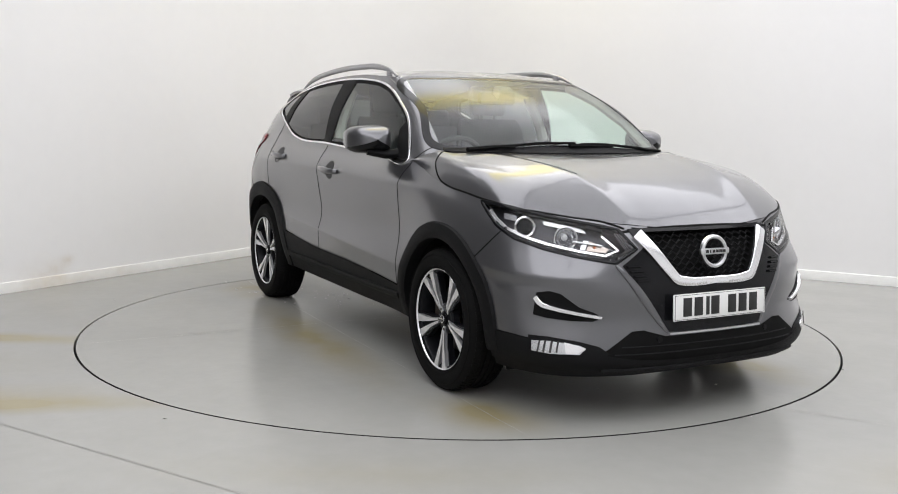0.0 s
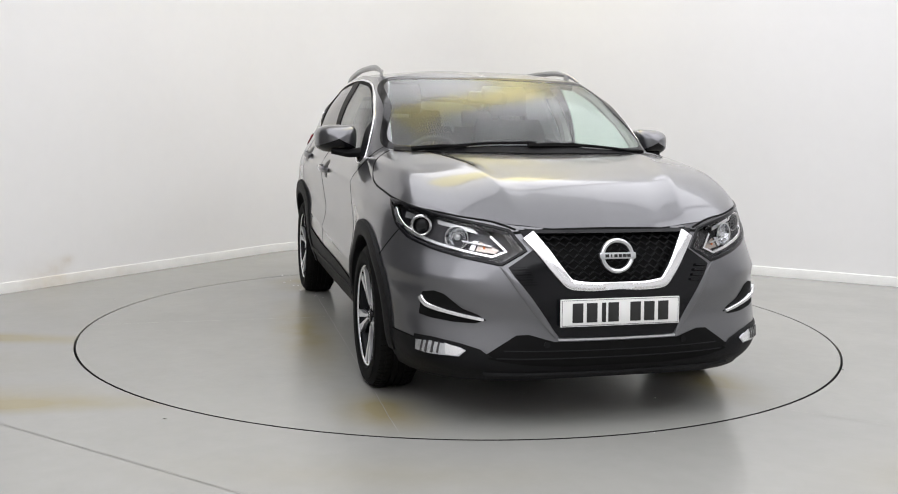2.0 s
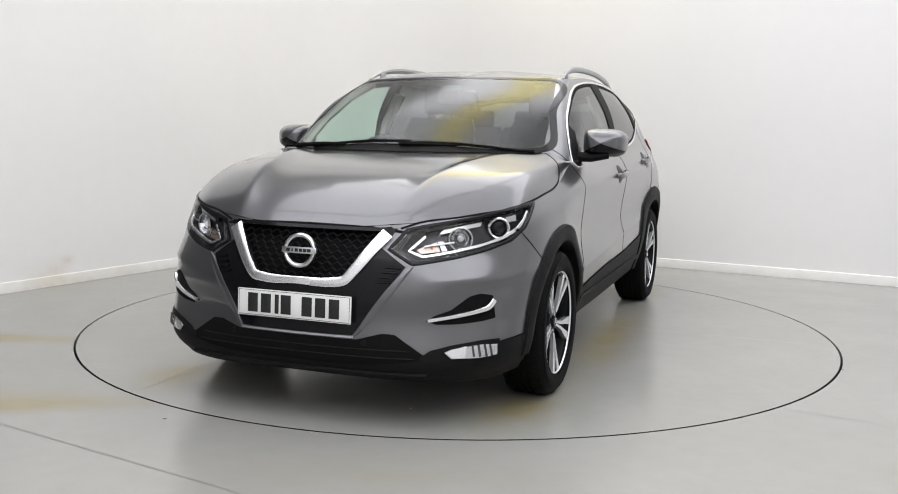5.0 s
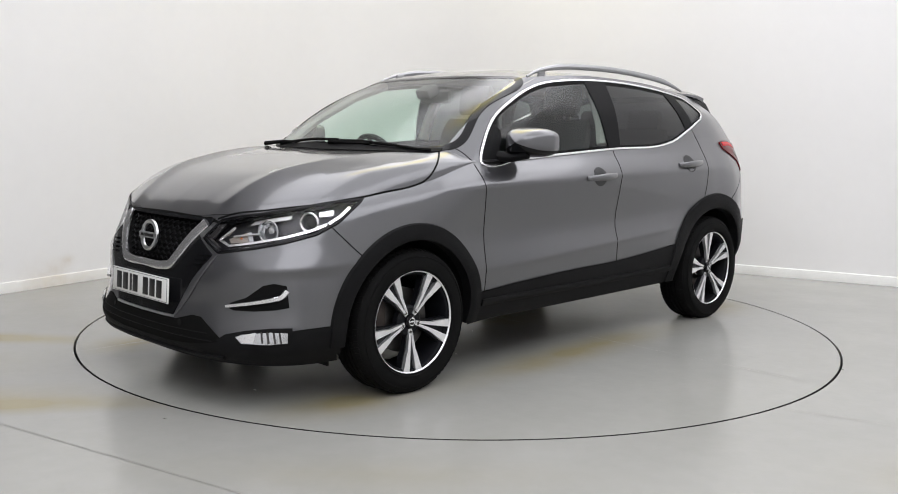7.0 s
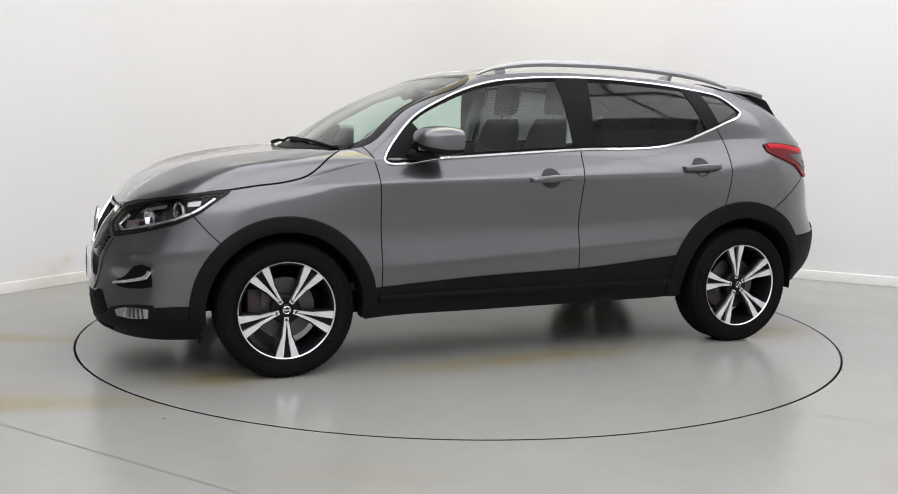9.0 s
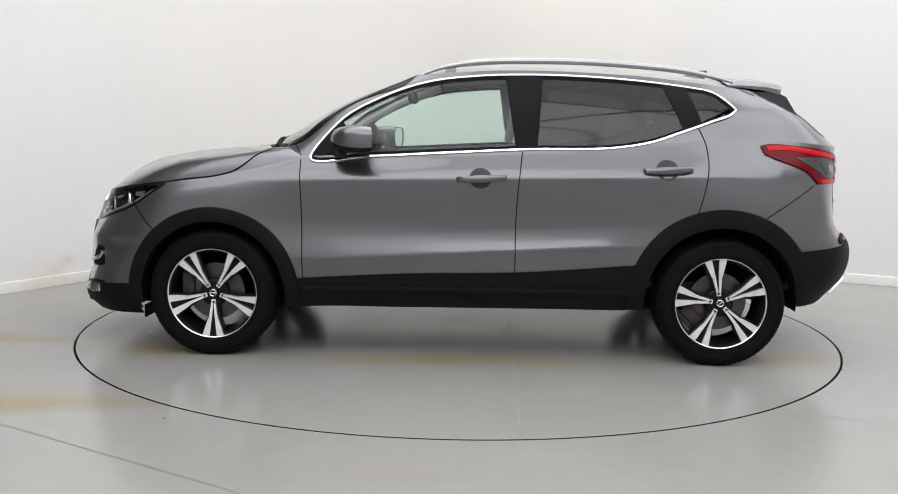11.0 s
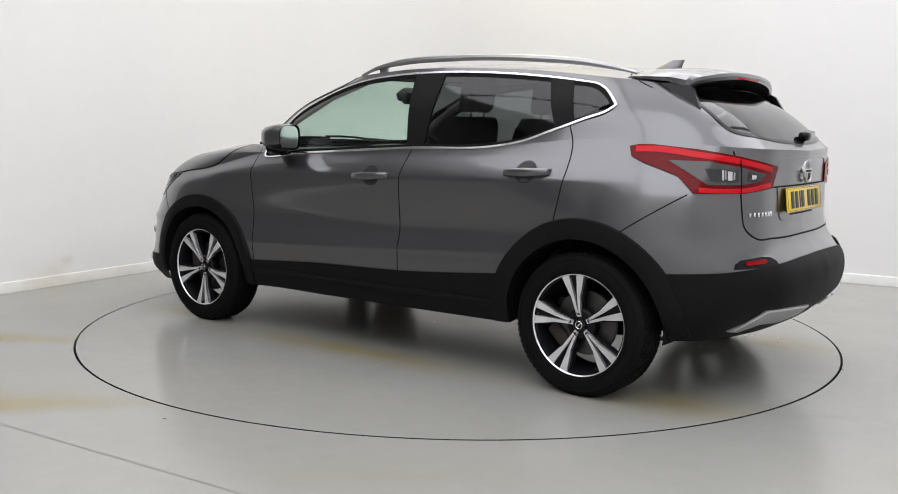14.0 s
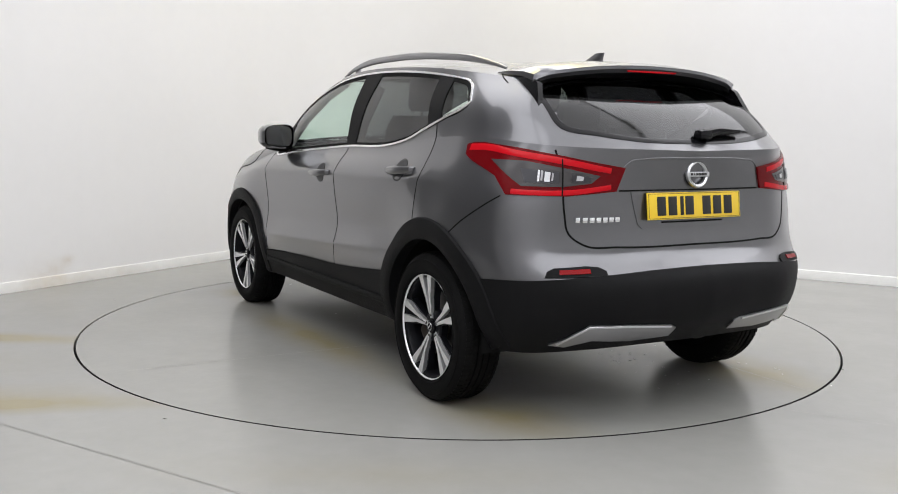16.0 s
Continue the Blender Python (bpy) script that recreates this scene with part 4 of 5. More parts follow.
patch("lower_intake", [(2.1, 0, .367), (2.1, .27, .367), (2.1, .37, .395), (2.1, .42, .392), (2.1, .56, .30), (2.1, .56, .265), (2.1, .30, .255), (2.1, 0, .255), (2.1, -.30, .255), (2.1, -.56, .265), (2.1, -.56, .30), (2.1, -.42, .392), (2.1, -.37, .395), (2.1, -.27, .367)],
      FRONT, GAP, car, .003, .006, .03, "black lower air intake")
bm = bmesh.new()
for z in (.30, .33):
    half = np.interp(z, [.28, .36], [.52, .44])
    tube(bm, [lay((2.1, y, z), FRONT)[0] + Vector((.002, 0, 0)) for y in np.linspace(-half, half, 24)], .0035, 5)
part("intake_slats", bm, CLAD, car)
ribbon("lip_trim", [(2.1, y, .236) for y in np.linspace(-.54, .54, 25)], FRONT, .022, .014, CLAD, car, False, .002, "black front lip")
ribbon("plate_trim", [(2.1, y, .376) for y in np.linspace(-.255, .255, 15)], FRONT, .010, .008, SATIN, car, False, .003)
for sgn in (1, -1):
    ribbon("bumper_edge", [(2.1, sgn * y, z) for y, z in ((.472, .662), (.44, .625), (.392, .56), (.33, .475), (.262, .382))], FRONT, lambda t: .006 + .026 * math.sin(math.pi * t) ** .6, .006, PAINT, car, False, .001)
    for k in range(4):
        z = .655 - k * .019
        ribbon("vent_slat", [(2.1, sgn * (.368 - k * .010), z), (2.1, sgn * (.428 - k * .012), z - .002)], FRONT, .010, .009, GLOSS, car, False, .004)


def emblem(name, centre, r, facing, parent, mat):
    """A ring with a bar across it, as a plain shape."""
    bm = bmesh.new()
    n = 40
    rows = []
    for k in range(n + 1):
        a = 2 * math.pi * k / n
        rows.append([Vector((d, q * math.cos(a), q * math.sin(a) * .97)) for q, d in ((r * .74, -.004), (r * .76, .007), (r * .88, .011), (r * .98, .007), (r, -.004))])
    grid_mesh(bm, rows)
    box(bm, (.016, r * 2.16, r * .36), pose(.004, 0, 0), .004)
    ob = part(name, bm, mat, parent, "chrome ring emblem with a cross bar")
    ob.matrix_basis = Matrix.Translation(centre) @ (Matrix.Rotation(math.pi, 4, "Z") if facing < 0 else Matrix()) @ Matrix.Rotation(radians(-8), 4, "Y")
    b = bmesh.new()
    for k, w in enumerate((.021, .007, .018, .018, .021, .021)):
        box(b, (.003, w * .72 * r / .072, r * .17), pose(.0125, (-.047 + .0186 * k) * r / .072, 0))
    part("lettering", b, INK, ob)
    return ob


emblem("front_emblem", (2.145, 0, .706), .074, 1, car, SATIN)


def number_plate(name, centre, tilt, facing, mat, label):
    bm = bmesh.new()
    box(bm, (.008, .52, .111), Matrix(), .003)
    ob = part(name, bm, mat, car, label)
    ob.matrix_basis = Matrix.Translation(centre) @ (Matrix.Rotation(math.pi, 4, "Z") if facing < 0 else Matrix()) @ Matrix.Rotation(radians(tilt), 4, "Y")
    for y in (-.187, -.126, -.075, -.033, .063, .124, .186):
        b = bmesh.new()
        w = .018 if y == -.075 else .046
        box(b, (.002, w, .078), pose(.005, y, 0), .0006)
        part("plate_bar", b, INK, ob)
    b = bmesh.new()
    for q in (-1, 1):
        box(b, (.0012, .506, .0016), pose(.0044, 0, q * .0505))
        box(b, (.0012, .0016, .101), pose(.0044, q * .2535, 0))
    part("plate_border", b, INK, ob)
    return ob


number_plate("front_number_plate", (2.200, 0, .487), -3, 1, WHITEPLATE, "white front number plate with dark bars")


def headlamps(sgn, side, way):
    w = way(HL_WAY)
    lamp = patch("headlamp", side(HEADLAMP), w, LAMPBOX, car, -.055, -.057, .03, "clear angular headlamp with chrome daylight strip")
    ob = patch("headlamp_lens", side(HEADLAMP), w, LENS, lamp, .002, 0, .03)
    ob.visible_shadow = False
    ribbon("lamp_bezel", side(dense(HEADLAMP, .015, True)), w, .014, .003, GLOSS, lamp, True, .0, curve=False)
    # daylight running strip that bends round the inner end
    strip = [(1.66, .832, .868), (1.70, .822, .832), (1.75, .805, .800), (1.82, .765, .770), (1.90, .69, .742), (1.97, .58, .717), (2.02, .475, .700), (2.04, .425, .722), (2.0, .485, .778)]
    ribbon("daylight_strip", side(dense(strip)), w, lambda t: .017 - .006 * t, .007, BRIGHT, lamp, False, -.014, "bright daylight strip", curve=False)
    ribbon("daylight_strip", side(dense([(2.02, .49, .742), (1.96, .60, .757)])), w, .007, .006, SATIN, lamp, False, -.020, curve=False)
    for k in range(3):
        ribbon("corner_rib", side(dense([(2.035, .430 - .016 * k, .690 + .008 * k), (2.06, .398 - .013 * k, .722 + .002 * k), (2.03, .445 - .014 * k, .788 - .002 * k)])), w, .007, .006, SMOKE, lamp, False, -.010, curve=False)
    ribbon("lamp_brow", side(dense([(1.70, .80, .880), (1.80, .74, .862), (1.92, .60, .833), (2.0, .48, .800)])), w, .016, .010, GLOSS, lamp, False, -.018, curve=False)
    patch("lamp_step", side([(1.86, .69, .838), (1.95, .545, .812), (1.965, .53, .792), (1.87, .69, .822)]), w, SATIN, lamp, -.030, .004, .03, "bright step above the bowl")
    patch("lamp_step", side([(1.71, .80, .862), (1.77, .77, .852), (1.775, .775, .832), (1.72, .805, .838)]), w, REFLECT, lamp, -.026, .004, .03)
    for p, r, m in (((1.795, .745, .815), .041, BRIGHT), ((1.915, .605, .775), .047, SATIN)):
        hit, nrm = lay((p[0], p[1] * sgn, p[2]), w)
        fwd = Vector((.90, .40 * sgn, 0)).normalized()
        place = Matrix.Translation(hit - nrm * .040) @ fwd.to_track_quat("Z", "Y").to_matrix().to_4x4()
        big = r > .045
        b = bmesh.new()
        tube(b, [place @ Vector((r * math.cos(q), r * math.sin(q), .014)) for q in np.linspace(0, 2 * math.pi, 33)], .003 if big else .0062, 6)
        part("projector_bezel", b, m, lamp, "chrome projector ring")
        # bowl in flat facets
        b = bmesh.new()
        rows = [[place @ Vector((q * math.cos(a), q * math.sin(a), h)) for a in np.linspace(0, 2 * math.pi, 11 if big else 25)] for q, h in ((r * .22, -.020), (r * .50, -.018), (r * .78, -.006), (r * .97, .012))]
        grid_mesh(b, rows)
        part("reflector_bowl", b, REFLECT if big else LAMPBOX, lamp, "polished reflector bowl", smooth=not big)
        b = bmesh.new()
        bmesh.ops.create_uvsphere(b, u_segments=24, v_segments=12, radius=r * (.30 if big else .84))
        bmesh.ops.transform(b, matrix=place @ Matrix.Translation((0, 0, -.012 if big else -.004)) @ Matrix.Diagonal((1, 1, .55, 1)), verts=b.verts)
        part("projector", b, SATIN if big else GLOSS, lamp)
    patch("indicator_reflector", side([(1.985, .528, .762), (2.025, .455, .733), (2.025, .470, .716), (1.985, .545, .724)]), w, PEACH, lamp, -.030, .004, .03, "pale amber indicator reflector")
    patch("indicator_reflector", side([(1.975, .555, .764), (1.985, .535, .762), (1.985, .552, .724), (1.975, .572, .727)]), w, REFLECT, lamp, -.026, .004, .03)
    hit, nrm = lay((1.985, .50 * sgn, .738), w)
    b = bmesh.new()
    bmesh.ops.create_icosphere(b, subdivisions=2, radius=.006)
    bmesh.ops.translate(b, vec=hit - nrm * .030, verts=b.verts)
    part("indicator_bulb", b, AMBER, lamp)
    # fog recess as a flat patch of black shade, its chrome blade, fog lamp below
    f = way((.93, .37, 0))
    patch("fog_recess_shade", side(FOG), way((.93, .37, 0)), GAP, car, .002, .004, .03, "flat black patch for the shade of the bumper recess")
    ribbon("fog_blade", side([(1.98, .780, .528), (1.99, .774, .512), (2.0, .764, .499), (2.02, .735, .488), (2.06, .66, .470), (2.1, .545, .449)]), f, lambda t: .022 - .008 * t, .012, BRIGHT, car, False, .004, "chrome blade in the bumper recess", .01)
    patch("fog_surround", side([(1.95, .797, .372), (2.0, .735, .370), (2.05, .63, .354), (2.08, .55, .334), (2.08, .50, .305), (2.08, .55, .284), (2.05, .63, .282), (2.0, .73, .284), (1.95, .797, .296)]), f, CLAD, car, .004, .006, .02, "black panel round the fog lamp")
    lamp2 = patch("fog_lamp", side([(1.96, .785, .352), (2.0, .73, .353), (2.05, .625, .338), (2.06, .60, .326), (2.05, .625, .303), (2.0, .73, .304), (1.96, .785, .312)]), f, REFLECT, car, .013, .014, .02, "clear bumper fog lamp")
    patch("fog_reflector", side([(2.05, .69, .350), (2.05, .63, .336), (2.06, .607, .325), (2.05, .63, .307), (2.03, .675, .307)]), f, BRIGHT, lamp2, .015, .004, .02)
    for y0, y1 in ((.690, .697), (.715, .724), (.742, .750), (.766, .772)):
        patch("fog_divider", side([(2.0, y0, .352), (2.0, y1, .354), (2.0, y1 + .008, .31), (2.0, y0 + .008, .308)]), f, SMOKE, lamp2, .016, .004, .03)
    b = bmesh.new()
    hit, nrm = lay((1.72, .9 * sgn, .50), way(LEFT))
    cyl(b, .010, .010, .006, Matrix.Translation(hit + nrm * .001) @ nrm.to_track_quat("Z", "Y").to_matrix().to_4x4(), 16)
    part("parking_sensor", b, PAINT, car)
    for y in (.30,):
        b = bmesh.new()
        hit, nrm = lay((2.1, y * sgn, .355), FRONT)
        cyl(b, .013, .013, .012, Matrix.Translation(hit) @ nrm.to_track_quat("Z", "Y").to_matrix().to_4x4(), 16)
        part("parking_sensor", b, CLAD, car)


both(headlamps)

# ---------------------------------------------------------------- the tail


def tail_lamps(sgn, side, way):
    w = way(TL_WAY)
    lamp = patch("tail_lamp", side(TAILLAMP), w, RED, car, .008, .014, .025, "red wraparound tail lamp with smoked chambers")
    inner = [(-1.70, .80, 1.083), (-1.83, .715, 1.082), (-1.93, .575, 1.055), (-1.985, .47, 1.03), (-1.97, .50, 1.0), (-1.92, .60, .985), (-1.83, .735, .985), (-1.795, .775, 1.02)]
    patch("lamp_chamber", side(inner), w, SMOKE, lamp, .010, .004, .025, "smoked grey lamp chamber")
    ribbon("light_guide", side([(-1.565, .82, 1.128), (-1.66, .80, 1.130), (-1.80, .745, 1.11), (-1.92, .60, 1.085), (-2.0, .43, 1.05)]), w, lambda t: .030 - .008 * t, .002, REDGLOW, lamp, False, .008, "bright red light bar")
    ribbon("light_guide", side([(-2.0, .43, .985), (-1.94, .59, .963), (-1.86, .70, .960), (-1.805, .765, .963)]), w, .020, .002, REDGLOW, lamp, False, .008)
    patch("reversing_lens", side([(-1.825, .735, 1.052), (-1.92, .62, 1.043), (-1.92, .62, 1.0), (-1.84, .725, .998)]), w, LAMPBOX, lamp, .012, .004, .03, "clear reversing lens")
    for y0, y1, z0, z1, m in ((.645, .675, 1.004, 1.040, REFLECT), (.684, .694, 1.008, 1.045, RAIL), (.700, .712, 1.004, 1.046, REFLECT), (.628, .637, 1.008, 1.036, RAIL)):
        patch("lens_rib", side([(-1.9, y0, z1), (-1.9, y1, z1 + .003), (-1.9, y1 + .004, z0), (-1.9, y0 + .004, z0)]), w, m, lamp, .014, .003, .03)
    patch("reversing_lens", side([(-1.945, .575, 1.037), (-1.975, .50, 1.024), (-1.965, .51, 1.003), (-1.94, .575, 1.002)]), w, LAMPBOX, lamp, .012, .004, .03)
    patch("lens_rib", side([(-1.955, .562, 1.030), (-1.965, .535, 1.026), (-1.963, .538, 1.010), (-1.952, .562, 1.009)]), w, REFLECT, lamp, .014, .003, .03)
    ribbon("lamp_split", side([(-1.93, .615, 1.094), (-1.93, .61, 1.03), (-1.93, .61, .952)]), w, .006, .002, GAP, lamp, False, .009)
    rw = way((-.85, .5, 0))
    patch("reflector_pocket", side([(-2.05, .750, .655), (-2.06, .725, .668), (-2.1, .60, .675), (-2.12, .555, .671), (-2.13, .525, .657), (-2.1, .50, .640), (-2.05, .76, .632)]), rw, CLAD, car, .008, .012, .03)
    patch("rear_reflector", side([(-2.06, .700, .660), (-2.1, .585, .664), (-2.1, .58, .648), (-2.06, .700, .644)]), rw, REDREF, car, .011, .006, .03, "red bumper reflector")
    patch("skid_trim", side([(-2.0, .70, .36), (-2.05, .62, .405), (-2.08, .57, .45), (-2.1, .40, .450), (-2.12, .19, .437), (-2.12, .165, .425), (-2.12, .19, .385), (-2.1, .38, .375), (-2.08, .55, .385), (-2.02, .64, .352)]), rw, RAIL, car, .014, .022, .03, "satin silver lower bumper trim")
    ribbon("skid_ridge", side([(-2.02, .675, .366), (-2.06, .60, .424), (-2.08, .565, .447), (-2.1, .40, .448), (-2.12, .195, .436)]), rw, .011, .006, SATIN, car, False, .014, curve=False)


both(tail_lamps)
number_plate("rear_number_plate", lay((-2, 0, .905), REAR)[0] + Vector((-.012, 0, 0)), -7, -1, YELLOWPLATE, "yellow rear number plate with dark bars")
emblem("rear_emblem", lay((-2, 0, 1.033), REAR)[0] + Vector((-.004, 0, 0)), .058, -1, car, SATIN)
patch("tailgate_recess", [(-2.0, .36, .97), (-2.0, .33, .965), (-2.0, .29, .83), (-2.0, .27, .815), (-2.0, 0, .812), (-2.0, -.27, .815), (-2.0, -.29, .83), (-2.0, -.33, .965), (-2.0, -.36, .97), (-2.0, 0, .972)], REAR, PAINT, car, .003, .006, .05)
# shade of the crease above the plate, drawn as a thin black strip
ribbon("tailgate_crease", [(-2.0, y, .970) for y in np.linspace(-.385, .385, 15)], REAR, .006, .0015, GAP, car, False, .003)
ribbon("tailgate_crease", [(-2.02, .385, 1.05), (-2.03, .34, 1.088), (-2.03, .28, 1.095), (-2.03, 0, 1.10), (-2.03, -.28, 1.095), (-2.03, -.34, 1.088), (-2.02, -.385, 1.05)], REAR, .007, .003, PAINT, car, False, .0)
# thin black strip that draws the shaded recess line below the plate
ribbon("plate_recess_line", [(-2.0, y, .838) for y in np.linspace(-.17, .17, 9)], REAR, .007, .003, GAP, car, False, .003)
b = bmesh.new()
for k in range(7):
    hit, nrm = lay((-2.0, .565 - k * .029, .855), REAR)
    box(b, (.005, .023, .020), Matrix.Translation(hit + nrm * .002), .001)
part("model_lettering", b, CHROME, car, "small chrome bars")

# roof spoiler
top_rows, low_rows = [], []
for y in np.linspace(-.575, .575, 49):
    e = abs(y) / .575
    tip_x, tip_z = -1.740 + .085 * e ** 3, 1.490 - .052 * e ** 2.2
    drop = .020 * max(0, (e - .88) / .12) ** 1.5
    z0 = lay((-1.38, y * .96, 1.6), Vector((0, 0, 1)))[0].z + .003
    top_rows.append([(-1.38, y * .99, z0), (-1.47, y, z0 * .72 + (tip_z + .02) * .28 + .006 - drop * .3), (-1.58, y, z0 * .36 + (tip_z + .02) * .64 + .006 - drop * .6), (-1.66, y, tip_z + .014 - drop * .8), (tip_x, y, tip_z - drop * .8), (tip_x - .003, y, tip_z - .014 - drop * .8), (tip_x + .010, y, tip_z - .030 - drop * .8)])
    low_rows.append([(tip_x + .010, y, tip_z - .030 - drop * .8), (-1.66, y * .985, tip_z - .042 - drop * .5), (-1.60, y * .96, tip_z - .052), (-1.54, y * .94, tip_z - .05)])
bm = bmesh.new()
vs = grid_mesh(bm, top_rows)
for edge in (vs[0], vs[-1]):
    base = [bm.verts.new((v.co.x + .01, v.co.y * 1.0, v.co.z - (.006 + .026 * k / 4))) for k, v in enumerate(edge[:5])]
    for k in range(4):
        bm.faces.new((edge[k], edge[k + 1], base[k + 1], base[k]))
spoiler = part("roof_spoiler", bm, PAINT, car, "grey roof spoiler over the tailgate")
bm = bmesh.new()
grid_mesh(bm, low_rows)
part("spoiler_underside", bm, GAP, spoiler, "black spoiler underside")
b = bmesh.new()
box(b, (.012, .28, .016), pose(-1.731, 0, 1.468), .004)
part("brake_light", b, REDGLOW, spoiler, "red high-level brake light")


def fins(sgn, side, way):
    b = bmesh.new()
    out = [(-1.46, .60, 1.425), (-1.64, .60, 1.425), (-1.69, .60, 1.400), (-1.745, .60, 1.30), (-1.63, .60, 1.345)]
    top = [b.verts.new((x, (.572 - (1.415 - z) * -.30) * sgn, z)) for x, _, z in out]
    bot = [b.verts.new((x, (.548 - (1.415 - z) * -.30) * sgn, z)) for x, _, z in out]
    b.faces.new(top)
    b.faces.new(bot[::-1])
    for i in range(len(top)):
        b.faces.new((top[i], bot[i], bot[(i + 1) % 5], top[(i + 1) % 5]))
    part("spoiler_fin", b, GLOSS, spoiler, "gloss black spoiler side fin")


both(fins)
both(lambda sgn, side, way: ribbon("shut_line", side([(-1.35, .50, 1.5), (-1.38, .555, 1.475), (-1.44, .585, 1.435), (-1.51, .60, 1.40)]), way((-.2, .75, .6)), .006, .0012, GAP, car))
# shark fin aerial
b = bmesh.new()
rows = []
for z, x0, x1, w in ((-.01, -1.17, -1.385, .032), (.02, -1.225, -1.388, .023), (.045, -1.29, -1.394, .012), (.064, -1.335, -1.402, .005)):
    rows.append([(x0 + (x1 - x0) * (.5 - .5 * math.cos(a)), w * math.sin(a), 1.505 + z) for a in np.linspace(0, 2 * math.pi, 17)])
vs = grid_mesh(b, rows)
b.faces.new(vs[-1][:-1])
part("aerial_fin", b, PAINT, car, "grey shark fin aerial")
# rear wiper
b = bmesh.new()
p = [lay(q, TAIL_WAY)[0] + TAIL_WAY * .022 for q in ((-1.98, -.06, 1.185), (-1.96, -.16, 1.198), (-1.95, -.30, 1.20))]
tube(b, p, [.022, .017, .008], 8)
box(b, (.05, .07, .04), Matrix.Translation(p[0]), .014)
part("rear_wiper", b, GLOSS, car, "black rear wiper")


# ---------------------------------------------------------------- roof rails, mirrors, handles, wipers
def fittings(sgn, side, way):
    pts = smooth_path(side([(.245, .598, 1.492), (.16, .592, 1.524), (.04, .588, 1.548), (-.386, .585, 1.570), (-.834, .578, 1.557), (-1.20, .562, 1.521), (-1.34, .553, 1.492), (-1.41, .548, 1.474)]), .03)
    b = bmesh.new()
    n = len(pts)
    tube(b, pts, [.006 + .009 * min(1, 6 * min(i, n - 1 - i) / n) for i in range(n)], 8, 1.15)
    part("roof_rail", b, RAIL, car, "satin silver roof rail")
    for x in (.10,):
        hit = lay((x, .58 * sgn, 1.6), Vector((0, 0, 1)))[0]
        b = bmesh.new()
        box(b, (.06, .012, .05), Matrix.Translation(hit + Vector((0, 0, .008))), .004)
        part("rail_foot", b, RAIL, car)
    # door mirror
    mirror = new("door_mirror")
    mirror.parent = car
    mirror.matrix_basis = pose(.590, .917 * sgn, 1.142)
    tagged(mirror, "grey door mirror with a black base")

    def shell(a0, a1, grow, close):
        b = bmesh.new()
        rows = []
        for t in list(np.linspace(0.0004, .3, 9)) + list(np.linspace(.36, 1, 8)):
            k = (1 - (1 - t) ** 3.4) ** .5 * (1 - .10 * max(0, t - .75) / .25)
            row = []
            for a in np.linspace(radians(a0), radians(a1), 33):
                c, s_ = math.cos(a), math.sin(a)
                yy = (.110 * k * math.copysign(abs(c) ** .52, c)) * grow
                zz = (.075 * k * math.copysign(abs(s_) ** .52, s_) * (1 - .14 * c)) * grow
                row.append((.105 - .200 * t - .22 * yy, yy * sgn, zz))
            rows.append(row)
        vs = grid_mesh(b, rows)
        if close:
            b.faces.new(vs[-1][:-1])
        return b
    part("mirror_cap", shell(-22, 200, 1.0, False), PAINT, mirror, "grey painted mirror cap")
    part("mirror_shell", shell(0, 360, .985, False), GLOSS, mirror, "black lower mirror shell")
    b = bmesh.new()
    ring_pts = [(-.091 - .22 * .086 * math.copysign(abs(math.cos(a)) ** .6, math.cos(a)), .086 * math.copysign(abs(math.cos(a)) ** .6, math.cos(a)) * sgn, .064 * math.copysign(abs(math.sin(a)) ** .6, math.sin(a))) for a in np.linspace(0, 2 * math.pi, 40, endpoint=False)]
    b.faces.new([b.verts.new(q) for q in ring_pts])
    b.faces.new([b.verts.new((q[0] + .006, q[1], q[2])) for q in ring_pts])
    part("mirror_glass", b, CHROME, mirror, "silvered mirror glass")
    b = bmesh.new()
    tube(b, [(.04, .03 * sgn, -.060), (.06, -.06 * sgn, -.074), (.085, -.125 * sgn, -.068)], [.024, .030, .034], 10, .8)
    part("mirror_arm", b, CLAD, mirror)
    # door handles, each over a flat disc darkened for the cup's shade
    for x, z, door in ((-.075, .955, "front_door"), (-1.025, 1.012, "rear_door")):
        hit, nrm = lay((x, .9 * sgn, z), way(LEFT))
        own = PANEL[door + ("" if sgn > 0 else "|r")]
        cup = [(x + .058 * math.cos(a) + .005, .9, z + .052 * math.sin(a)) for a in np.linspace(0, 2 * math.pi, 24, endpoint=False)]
        patch("handle_cup_shade", side(cup), way(LEFT), CUP, own, .002, .004, .03, "flat dark disc painted as the handle cup's shade")
        b = bmesh.new()
        prof = [(-.128, .004), (-.122, .022), (-.08, .036), (0, .041), (.08, .036), (.118, .022), (.128, .004)]
        rows = []
        for dx, out in prof:
            c = lay((x + dx, .9 * sgn, z - .05 * dx), way(LEFT))[0] + Vector((0, sgn * out, 0))
            hz = .020 * (1 - .3 * abs(dx) / .128)
            rows.append([c + Vector((0, sgn * .009 * math.cos(a) - sgn * .009, hz * math.sin(a))) for a in np.linspace(0, 2 * math.pi, 13)])
        grid_mesh(b, rows)
        part("door_handle", b, PAINT, own, "grey bar door handle")
